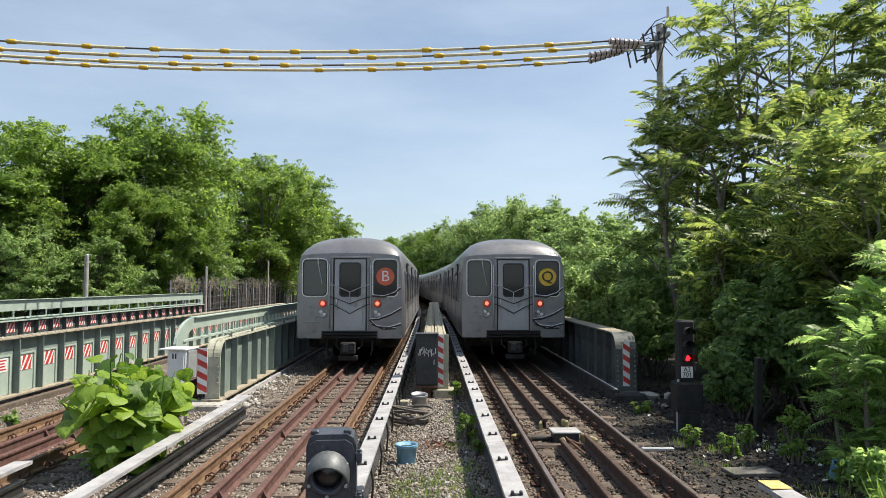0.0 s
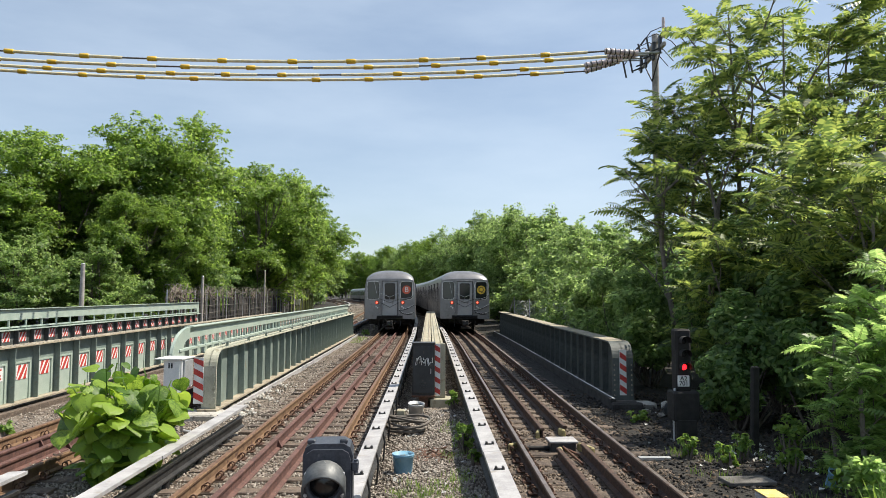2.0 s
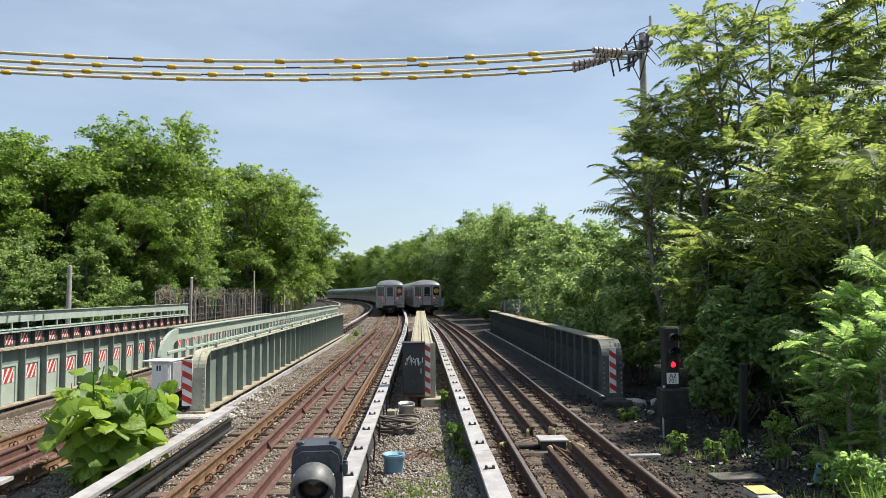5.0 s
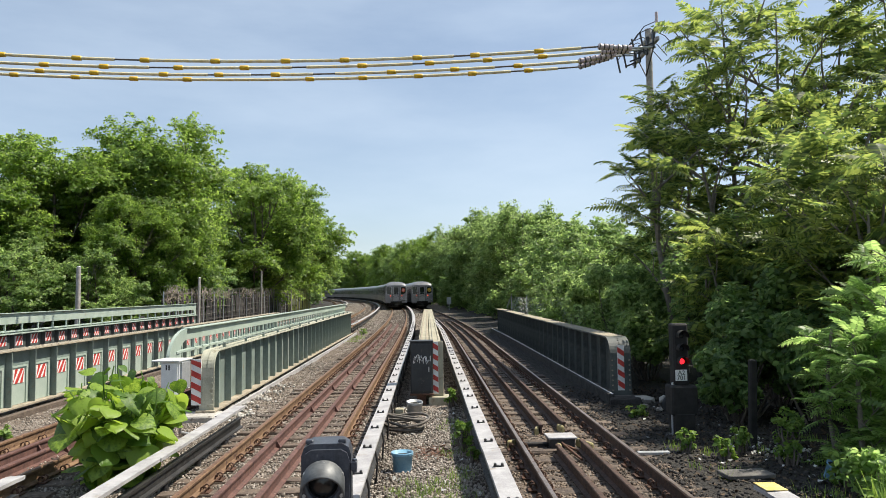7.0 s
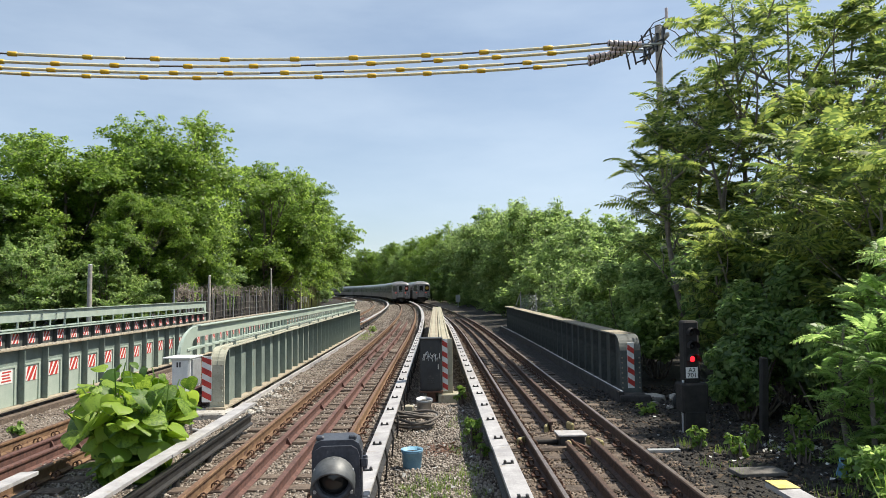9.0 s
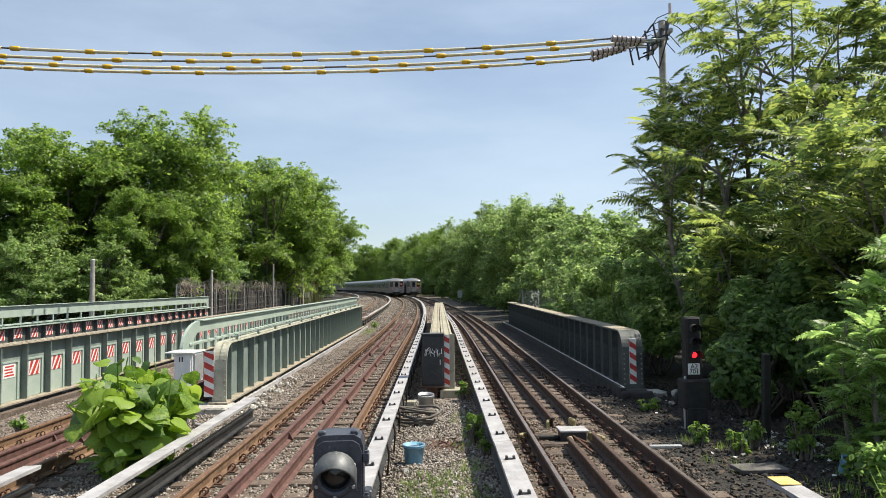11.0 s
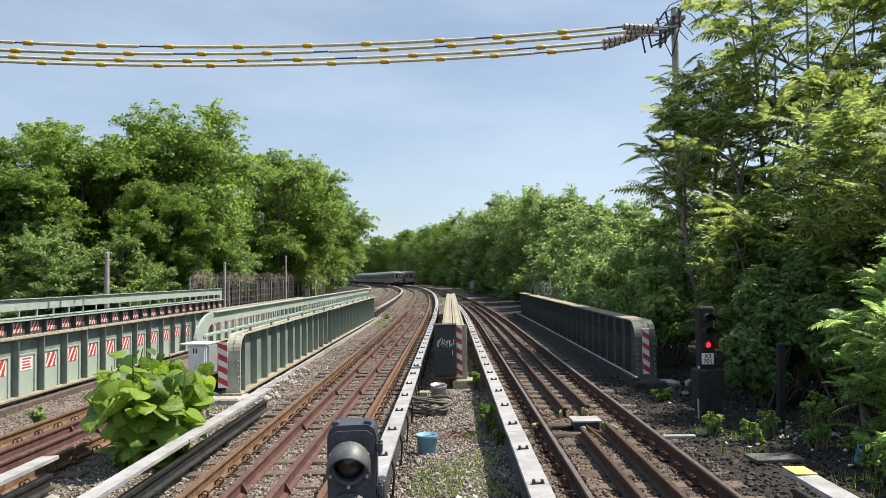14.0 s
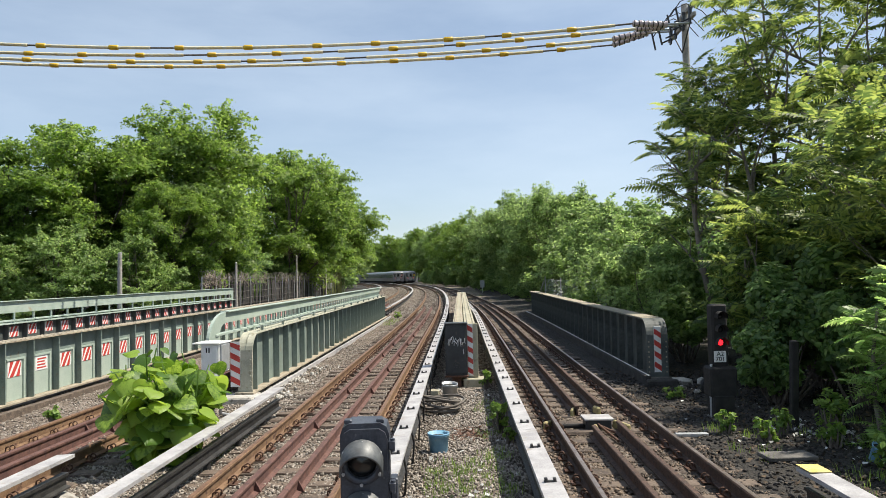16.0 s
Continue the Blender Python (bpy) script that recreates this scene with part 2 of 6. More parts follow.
RED = mat("red_reflector", (0.42, 0.035, 0.028), (0.54, 0.06, 0.045), 0.5, scale=6, bump=0.05, c3=(0.34, 0.12, 0.1), c3_amount=0.2)
YELLOW = mat("yellow_sleeve", (0.7, 0.55, 0.24), (0.82, 0.72, 0.46), 0.4, scale=3, bump=0.1, c3=(0.72, 0.68, 0.52), c3_amount=0.55)
YELLOW_DEEP = mat("deep_yellow_plastic", (0.62, 0.36, 0.015), (0.72, 0.46, 0.03), 0.4, scale=8, bump=0.05)
STEEL = mat("stainless_steel", (0.205, 0.203, 0.21), (0.275, 0.272, 0.28), 0.36, 0.55, 1.6, 0.05, 26, c3=(0.15, 0.14, 0.135), c3_amount=0.15)
STEEL_ROOF = mat("dull_roof_steel", (0.3, 0.3, 0.31), (0.4, 0.4, 0.41), 0.5, 0.55, 1.2, 0.08, 22, c3=(0.2, 0.19, 0.18), c3_amount=0.3)
UNDER = mat("grimy_underframe", (0.008, 0.0075, 0.007), (0.026, 0.024, 0.022), 0.8, 0.1, 6, 0.3, 50)
PANE = glass("dark_pane", (0.02, 0.022, 0.024))
CAB_PANE = glass("grimy_cab_pane", (0.1, 0.105, 0.095), 0.2)
CHROME = mat("bright_steel", (0.6, 0.6, 0.6), (0.72, 0.72, 0.72), 0.3, 0.7, 5, 0.03, 60)
TIP_YELLOW = mat("worn_yellow_paint", (0.52, 0.38, 0.1), (0.66, 0.52, 0.19), 0.6, scale=8, bump=0.1, c3=(0.45, 0.42, 0.36), c3_amount=0.2)
GALV = mat("galvanised_steel", (0.36, 0.37, 0.38), (0.5, 0.51, 0.52), 0.5, 0.5, 5, 0.1, 60)
DARK_GREY = mat("dark_grey_enamel", (0.018, 0.019, 0.021), (0.035, 0.037, 0.039), 0.5, 0.0, 3, 0.15, 60, c3=(0.11, 0.085, 0.065), c3_amount=0.12)
HOOD = mat("worn_grey_hood", (0.075, 0.08, 0.082), (0.125, 0.13, 0.13), 0.5, 0.1, 5, 0.05, 40, c3=(0.09, 0.09, 0.09), c3_amount=0.2)
DWARF_GREY = mat("blue_grey_cast_iron", (0.034, 0.038, 0.05), (0.075, 0.082, 0.1), 0.42, 0.2, 5, 0.1, 50, c3=(0.16, 0.16, 0.17), c3_amount=0.15)
DULL_WIRE = mat("dull_brown_wire", (0.13, 0.115, 0.1), (0.26, 0.24, 0.21), 0.7, 0.2, 5, 0.2, 50)
DEAD_VINE = mat("dead_vine", (0.16, 0.13, 0.1), (0.34, 0.29, 0.235), 0.9, scale=3, bump=0.3, fine=40)
REED = mat("yellow_green_reed", (0.15, 0.17, 0.05), (0.27, 0.28, 0.1), 0.7, scale=3, bump=0.1, fine=20, obj_random=0.3)
BARK = mat("bark", (0.075, 0.06, 0.048), (0.2, 0.17, 0.14), 0.9, scale=5, bump=0.8, fine=24)
PALE_BARK = mat("pale_smooth_bark", (0.13, 0.11, 0.09), (0.24, 0.21, 0.18), 0.85, scale=5, bump=0.4, fine=30)
POLE_WOOD = mat("weathered_pole_timber", (0.27, 0.25, 0.225), (0.42, 0.395, 0.36), 0.9, scale=4, bump=0.5, fine=30)
LEAF_MAPLE = mat("maple_leaf", (0.064, 0.118, 0.021), (0.155, 0.236, 0.044), 0.48, scale=0.35, bump=0, fine=3, isle=0.4, translucent=0.55)
LEAF_LIGHT = mat("locust_leaf", (0.088, 0.145, 0.043), (0.195, 0.272, 0.094), 0.5, scale=0.35, bump=0, fine=3, isle=0.6, translucent=0.55)
LEAF_AIL = mat("ailanthus_leaf", (0.046, 0.08, 0.021), (0.165, 0.212, 0.05), 0.45, scale=0.6, bump=0, fine=4, isle=0.9, translucent=0.5)
LEAF_SHRUB = mat("shrub_leaf", (0.066, 0.122, 0.038), (0.168, 0.246, 0.085), 0.5, scale=0.8, bump=0, fine=5, isle=0.6, translucent=0.55)
LEAF_BIG = mat("large_soft_leaf", (0.062, 0.13, 0.013), (0.2, 0.3, 0.038), 0.52, scale=2.2, bump=0.25, fine=9, translucent=0.36, obj_random=0.75)
LEAF_WEED = mat("weed_leaf", (0.07, 0.14, 0.02), (0.18, 0.27, 0.05), 0.6, scale=3, bump=0, isle=0.4, translucent=0.3)
FENCE_WOOD = mat("dark_weathered_slat", (0.013, 0.012, 0.011), (0.045, 0.04, 0.036), 0.85, scale=4, bump=0.3, fine=30, obj_random=0.5)
BLUE = mat("blue_plastic", (0.12, 0.28, 0.42), (0.2, 0.37, 0.5), 0.5, scale=9, bump=0.1, c3=(0.3, 0.3, 0.28), c3_amount=0.2)
HOSE = mat("dusty_cable_sheath", (0.06, 0.052, 0.045), (0.15, 0.13, 0.11), 0.75, scale=8, bump=0.2)
ORANGE = mat("orange_roundel", (0.55, 0.1, 0.05), (0.62, 0.13, 0.065), 0.4, scale=5, bump=0)
GOLD = mat("gold_roundel", (0.66, 0.42, 0.03), (0.73, 0.48, 0.045), 0.4, scale=5, bump=0)
TAIL = glow("tail_lamp_lens", (1.0, 0.12, 0.075), 1.9)
LAMP_RIM = mat("orange_lamp_rim", (0.5, 0.09, 0.04), (0.6, 0.13, 0.06), 0.4, scale=6, bump=0)
SIGNAL_RED = glow("signal_red_lens", (1.0, 0.012, 0.02), 2.4)
PINK_INS = mat("brown_pink_porcelain", (0.48, 0.38, 0.37), (0.62, 0.53, 0.52), 0.3, scale=9, bump=0)
CLEAR_LAMP = mat("clear_lamp_lens", (0.55, 0.55, 0.52), (0.7, 0.7, 0.68), 0.2, scale=9, bump=0)

# ---- geometry helpers ----


class Geo:
    """Gathers vertices and faces of one mesh."""

    def __init__(self):
        self.v, self.f, self.s = [], [], []

    def add(self, verts, faces, smooth=False):
        o = len(self.v)
        self.v.extend(tuple(p) for p in verts)
        self.f.extend(tuple(i + o for i in f) for f in faces)
        self.s.extend([smooth] * len(faces))
        return self

    def box(self, x0, x1, y0, y1, z0, z1, c=0.0):
        """A box, its edges chamfered by c."""
        if c <= 0:
            v = [(x, y, z) for z in (z0, z1) for x, y in ((x0, y0), (x1, y0), (x1, y1), (x0, y1))]
            return self.add(v, [(3, 2, 1, 0), (4, 5, 6, 7), (0, 1, 5, 4), (1, 2, 6, 5), (2, 3, 7, 6), (3, 0, 4, 7)])
        def ring(e, z):
            return [
                (x0 + e + c, y0 + e, z), (x1 - e - c, y0 + e, z), (x1 - e, y0 + e + c, z), (x1 - e, y1 - e - c, z),
                (x1 - e - c, y1 - e, z), (x0 + e + c, y1 - e, z), (x0 + e, y1 - e - c, z), (x0 + e, y0 + e + c, z)]
        v = ring(c * 0.7, z0) + ring(0, z0 + c) + ring(0, z1 - c) + ring(c * 0.7, z1)
        f = [tuple(range(7, -1, -1)), tuple(range(24, 32))]
        for r in range(3):
            f += [(r * 8 + i, r * 8 + (i + 1) % 8, r * 8 + 8 + (i + 1) % 8, r * 8 + 8 + i) for i in range(8)]
        return self.add(v, f)

    def cyl(self, a, b, r0, r1=None, seg=10, caps=True, smooth=True):
        a, b = Vector(a), Vector(b)
        r1 = r0 if r1 is None else r1
        d = (b - a).normalized()
        u = d.orthogonal().normalized()
        w = d.cross(u)
        v = [p + (u * math.cos(i * math.tau / seg) + w * math.sin(i * math.tau / seg)) * r for p, r in ((a, r0), (b, r1)) for i in range(seg)]
        self.add(v, [(i, (i + 1) % seg, seg + (i + 1) % seg, seg + i) for i in range(seg)], smooth)
        if caps:
            self.add(v, [tuple(range(seg - 1, -1, -1)), tuple(range(seg, 2 * seg))])
        return self

    def tube(self, pts, r, seg=8, closed=False):
        """A round bar along points; r a number or one per point."""
        pts = [Vector(p) for p in pts]
        n = len(pts)
        rs = r if isinstance(r, (list, tuple)) else [r] * n
        v, u = [], None
        for i, p in enumerate(pts):
            d = (pts[(i + 1) % n if closed else min(i + 1, n - 1)] - pts[(i - 1) % n if closed else max(i - 1, 0)]).normalized()
            u = d.orthogonal().normalized() if u is None else (u - d * u.dot(d)).normalized()
            w = d.cross(u)
            v += [p + (u * math.cos(k * math.tau / seg) + w * math.sin(k * math.tau / seg)) * rs[i] for k in range(seg)]
        f = [(i * seg + k, i * seg + (k + 1) % seg, (i + 1) % n * seg + (k + 1) % seg, (i + 1) % n * seg + k) for i in range(n if closed else n - 1) for k in range(seg)]
        self.add(v, f, True)
        if not closed:
            self.add(v, [tuple(range(seg - 1, -1, -1)), tuple(range((n - 1) * seg, n * seg))])
        return self

    def prism(self, outline, a, b, axis="x"):
        """An outline of (p, q) swept from a to b along an axis: x takes (y, z), y takes (x, z), z takes (x, y)."""
        put = {"x": lambda p, q, s: (s, p, q), "y": lambda p, q, s: (p, s, q), "z": lambda p, q, s: (p, q, s)}[axis]
        n = len(outline)
        v = [put(p, q, s) for s in (a, b) for p, q in outline]
        return self.add(v, [tuple(range(n - 1, -1, -1)), tuple(range(n, 2 * n))] + [(i, (i + 1) % n, n + (i + 1) % n, n + i) for i in range(n)])

    def lathe(self, rows, centre, seg=16, axis="z"):
        """Rows of (radius, height) turned round an axis."""
        cx, cy, cz = centre
        v = []
        for r, h in rows:
            for i in range(seg):
                p, q = r * math.cos(i * math.tau / seg), r * math.sin(i * math.tau / seg)
                v.append((cx + p, cy + q, cz + h) if axis == "z" else (cx + p, cy + h, cz + q))
        f = [(k * seg + i, k * seg + (i + 1) % seg, (k + 1) * seg + (i + 1) % seg, (k + 1) * seg + i) for k in range(len(rows) - 1) for i in range(seg)]
        return self.add(v, f, True)

    def ribbon(self, section, stations):
        """An (offset, z) section swept along stations of (x, y, heading)."""
        n, v = len(section), []
        for x, y, a in stations:
            v += [(x + o * math.cos(a), y + o * math.sin(a), z) for o, z in section]
        m = len(stations)
        f = [(i * n + k, i * n + (k + 1) % n, (i + 1) * n + (k + 1) % n, (i + 1) * n + k) for i in range(m - 1) for k in range(n)]
        f += [tuple(range(n - 1, -1, -1)), tuple(range((m - 1) * n, m * n))]
        return self.add(v, f)

    def mesh(self, name):
        me = bpy.data.meshes.new(name)
        me.from_pydata(self.v, [], self.f)
        me.polygons.foreach_set("use_smooth", self.s)
        bm = bmesh.new()
        bm.from_mesh(me)
        bmesh.ops.recalc_face_normals(bm, faces=bm.faces)
        bm.to_mesh(me)
        bm.free()
        return me


def part(name, geo, material, parent, label="", at=None):
    """Links a Geo (or a ready mesh) as one mesh object under a thing or a part."""
    me = geo.mesh(name) if isinstance(geo, Geo) else geo
    if not me.materials:
        me.materials.append(material)
    ob = new(name, me)
    ob.parent = parent
    if at is not None:
        ob.matrix_local = at
    if label:
        ob["label"] = label
    return ob


def thing(name, label, category, at=None, group="", kind=""):
    e = new(name)
    e.empty_display_size = 0.2
    if at is not None:
        e.matrix_world = at
    return tagged(e, label, category, group, kind)


def single(name, geo, material, label, category="", group="", kind="", at=None):
    """A thing of one mesh."""
    ob = part(name, geo, material, None, "", at)
    return tagged(ob, label, category, group, kind)


def array_mesh(name, verts, faces, material):
    """A mesh from numpy arrays; all faces have the same number of corners."""
    me = bpy.data.meshes.new(name)
    n, k = faces.shape
    me.vertices.add(len(verts))
    me.vertices.foreach_set("co", np.ascontiguousarray(verts, dtype=np.float32).ravel())
    me.loops.add(n * k)
    me.loops.foreach_set("vertex_index", np.ascontiguousarray(faces, dtype=np.int32).ravel())
    me.polygons.add(n)
    me.polygons.foreach_set("loop_start", np.arange(0, n * k, k, dtype=np.int32))
    me.materials.append(material)
    me.update(calc_edges=True)
    return me


def strew(proto_v, proto_f, places, turns, sizes):
    """Copies of a small shape at many places, as arrays: turns are 3x3 matrices."""
    v = np.einsum("nij,pj->npi", turns, proto_v) * sizes[:, None, None] + places[:, None, :]
    f = proto_f[None] + (np.arange(len(places)) * len(proto_v))[:, None, None]
    return v.reshape(-1, 3), f.reshape(-1, proto_f.shape[1])


def turns_from(normals, rng):
    """Frames whose third axis is the given normal, spun at random."""
    z = normals / np.linalg.norm(normals, axis=1, keepdims=True)
    r = rng.normal(size=z.shape)
    x = np.cross(r, z)
    x /= np.linalg.norm(x, axis=1, keepdims=True)
    return np.stack([x, np.cross(z, x), z], 2)


# ---- the line of the tracks: straight, then a long curve to the left ----
CURVE_AT, RADIUS, TIGHTER_AT = 30.0, 1140.0, 85.0
BRIDGE_0, BRIDGE_1 = 14.4, 40.5


def along(s, off):
    """Place and heading at s metres along the line, off metres to its right side; the right-hand track draws in beyond the bridge, and the curve tightens."""
    if s <= CURVE_AT:
        return off, s, 0.0
    a = (s - CURVE_AT) / RADIUS
    if 0.5 < off < 5.0:
        k = min(1.0, (s - CURVE_AT) / 85.0)
        off -= k * k * (3 - 2 * k)
    far = max(0.0, s - TIGHTER_AT)
    return -RADIUS + (RADIUS + off) * math.cos(a) - 0.00026 * far * far, CURVE_AT + (RADIUS + off) * math.sin(a), a + 0.00052 * far


def stations(s0, s1, off, step=4.0):
    n = max(1, int(math.ceil((s1 - s0) / step)))
    return [along(s0 + (s1 - s0) * i / n, off) for i in range(n + 1)]

# ---- ground and tracks ----
GROUND_Z = -0.215


def ground_height(x, y):
    h = GROUND_Z + 0.035 * noise.noise((x * 0.6, y * 0.6, 0.0)) + 0.02 * noise.noise((x * 2.3, y * 2.3, 4.0))
    if -0.75 < x < 0.75:
        h += 0.03
    if x > 3.4:
        h += 0.1 * min(1.0, (x - 3.4) / 2.0) * (0.6 + 0.8 * noise.noise((x * 0.9, y * 0.9, 9.0)))
    return h


def build_ground():
    xs = [-1800, -700, -250, -90, -40, -24, -18] + [-16 + 0.4 * i for i in range(73)] + [14.5, 18, 26, 45, 100, 260, 700, 1800]
    ys = [-900, -200, -40, -8, 0, 3] + [4.5 + 0.4 * i for i in range(95)] + [44, 48, 54, 62, 72, 86, 105, 130, 170, 240, 400, 900, 2400]
    v = [(x, y, ground_height(x, y)) for y in ys for x in xs]
    n = len(xs)
    f = [(j * n + i, j * n + i + 1, (j + 1) * n + i + 1, (j + 1) * n + i) for j in range(len(ys) - 1) for i in range(n - 1)]
    g = Geo().add(v, f, True)
    single("ground", g, GROUND, "brown-grey ballast and dark earth beside the tracks", kind="structure")


RAIL = [(-0.07, -0.18), (0.07, -0.18), (0.07, -0.166), (0.014, -0.146), (0.012, -0.05), (0.034, -0.038), (0.037, -0.012), (0.028, 0.0),
        (-0.028, 0.0), (-0.037, -0.012), (-0.034, -0.038), (-0.012, -0.05), (-0.014, -0.146), (-0.07, -0.166)]
HEAD = [(-0.024, -0.002), (0.024, -0.002), (0.024, 0.003), (-0.024, 0.003)]


def build_track(centre, label, guards, seed, shiny=False):
    rng = random.Random(seed)
    track = thing("railway_track", label, "track", kind="structure")
    for side in (-1, 1):
        off = centre + side * 0.752
        rail = part("rail", Geo().ribbon(RAIL, stations(-16.0, 420, off, 5)), RUST_DARK if shiny else RUST_OCHRE, track, "rust-brown steel running rail")
        part("running_surface", Geo().ribbon(HEAD, stations(-16.0, 420, off, 5)), RAIL_HEAD if shiny else RAIL_DULL, rail, "worn rail top")
    for off, s0, s1 in guards:
        gr = part("guard_rail", Geo().ribbon([(o, z - 0.012) for o, z in RAIL], stations(s0, s1, centre + off, 5)), RUST_DARK if shiny else RUST_RED, track, "rusty inner guard rail")
        brace = Geo().add([(0.012, -0.015, -0.18), (0.1, -0.015, -0.18), (0.03, -0.015, -0.05), (0.012, 0.015, -0.18), (0.1, 0.015, -0.18), (0.03, 0.015, -0.05)],
                          [(0, 1, 2), (5, 4, 3), (0, 3, 4, 1), (1, 4, 5, 2), (2, 5, 3, 0)]).mesh("brace")
        q = max(s0, 4.0) + 0.8
        while q < min(s1, 40):
            bx, by, a = along(q, centre + off)
            part("brace", brace, RUST_DARK if shiny else RUST_RED, gr, at=pose(bx, by, 0, 0, 0, math.degrees(a)))
            q += 3.3
    tie_me = []
    for k in range(4):
        g = Geo()
        g.box(-1.27, 1.27, -0.115, 0.115, -0.4, -0.185, 0.012 + 0.006 * k)
        g.v = [(x + rng.uniform(-0.012, 0.012), y + rng.uniform(-0.008, 0.008), z + rng.uniform(-0.007, 0.005)) for x, y, z in g.v]
        tie_me.append(g.mesh("tie"))
    s = -15.7
    rest = Geo()
    clip_places = []
    while s < 200:
        x, y, a = along(s, centre)
        if s < 62:
            part("tie", tie_me[rng.randrange(4)], TIE, track, at=pose(x + rng.uniform(-0.04, 0.04), y, rng.uniform(-0.014, 0.006), 0, rng.uniform(-0.3, 0.3), math.degrees(a) + rng.uniform(-1, 1)))
        else:
            c, sn = math.cos(a), math.sin(a)
            pts = [(px, py, pz) for pz in (-0.35, -0.19) for px, py in ((-1.27, -0.115), (1.27, -0.115), (1.27, 0.115), (-1.27, 0.115))]
            rest.add([(x + c * px - sn * py, y + sn * px + c * py, pz) for px, py, pz in pts], [(4, 5, 6, 7), (0, 1, 5, 4), (1, 2, 6, 5), (2, 3, 7, 6), (3, 0, 4, 7)])
        if 2 < s < 48:
            for side in (-1, 1):
                clip_places.append(along(s, centre + side * 0.752))
        s += 0.55 + rng.uniform(-0.03, 0.03)
    tagged(part("far_ties", rest, TIE, track), kind="stuff")
    clips = Geo()
    for x, y, a in clip_places:
        clips.box(x - 0.17, x + 0.17, y - 0.09, y + 0.09, -0.186, -0.17)
        for k in (-1, 1):
            for dy in (-0.05, 0.05):
                cx, cy = x + k * (0.1 + rng.uniform(-0.008, 0.008)), y + dy
                clips.tube([(cx - k * 0.035, cy, -0.155), (cx - k * 0.03, cy, -0.115), (cx + k * 0.005, cy, -0.095), (cx + k * 0.035, cy, -0.11), (cx + k * 0.04, cy, -0.145), (cx + k * 0.015, cy, -0.17)], 0.011, 5)
    tagged(part("rail_clips", clips, CLIP, track), kind="stuff")


def build_third_rail(x, s0, s1, label, seed, tip=False, z=0.25, lift_until=0.0, nubs=True):
    """Power rail on stubs with a hung cover board in lengths."""
    rng = random.Random(seed)
    th = thing("third_rail", label, "third rail", kind="structure")
    part("power_rail", Geo().ribbon([(-0.06, -0.1), (0.06, -0.1), (0.06, -0.08), (0.012, -0.06), (0.012, 0.03), (0.04, 0.045), (0.04, 0.08), (-0.04, 0.08), (-0.04, 0.045), (-0.012, 0.03), (-0.012, -0.06), (-0.06, -0.08)], stations(s0, s1, x, 3)), BLACK, th, "dark steel power rail")
    s, i = s0, 0
    while s < s1 - 0.2:
        e = min(s + 5.2, s1)
        dz = 0.05 if s < lift_until else 0.0
        sec = [(-0.105, z - 0.012 + dz), (0.105, z + 0.0 + dz), (0.107, z + 0.042 + dz), (-0.103, z + 0.03 + dz)]
        if s < 110:
            part("cover_board", Geo().ribbon(sec, stations(s, e - 0.006, x + rng.uniform(-0.012, 0.012), 1.6)), BOARD, th)
        else:
            part("cover_board", Geo().ribbon(sec, stations(s, s1, x, 4)), BOARD, th)
            s = s1
        if s < 46:
            for q in (s + 0.4, s + 1.7, s + 3.0, s + 4.3):
                if q < s1:
                    bx, by, a = along(q, x)
                    hook = Geo()
                    zz = z + dz
                    if nubs:
                        hook.box(bx - 0.06, bx + 0.06, by - 0.02, by + 0.02, zz + 0.034, zz + 0.05, 0.004)
                        hook.box(bx - 0.055, bx - 0.025, by - 0.025, by + 0.025, zz + 0.05, zz + 0.075, 0.006)
                        hook.box(bx + 0.025, bx + 0.055, by - 0.025, by + 0.025, zz + 0.05, zz + 0.075, 0.006)
                        hook.tube([(bx + 0.1, by, zz), (bx + 0.13, by, zz - 0.16), (bx + 0.11, by, -0.16), (bx + 0.02, by, -0.26)], 0.014, 6)
                    hook.cyl((bx, by, -0.3), (bx, by, -0.1), 0.06, 0.045, 8)
                    part("bracket", hook, BLACK, th)
        s = e
    if tip:
        x0, y0, _ = along(s1, x)
        part("yellow_tip", Geo().box(x0 - 0.108, x0 + 0.108, y0 - 0.28, y0 + 0.005, z + 0.044, z + 0.05), TIP_YELLOW, th, "yellow painted board end")


# ---- bridge girders ----


def girder_outline(y0, y1, zt, r, steps=8):
    pts = [(y0, -0.05), (y0, zt - r)]
    pts += [(y0 + r - r * math.cos(k * math.pi / 2 / steps), zt - r + r * math.sin(k * math.pi / 2 / steps)) for k in range(1, steps + 1)]
    return pts + [(y1, zt)]


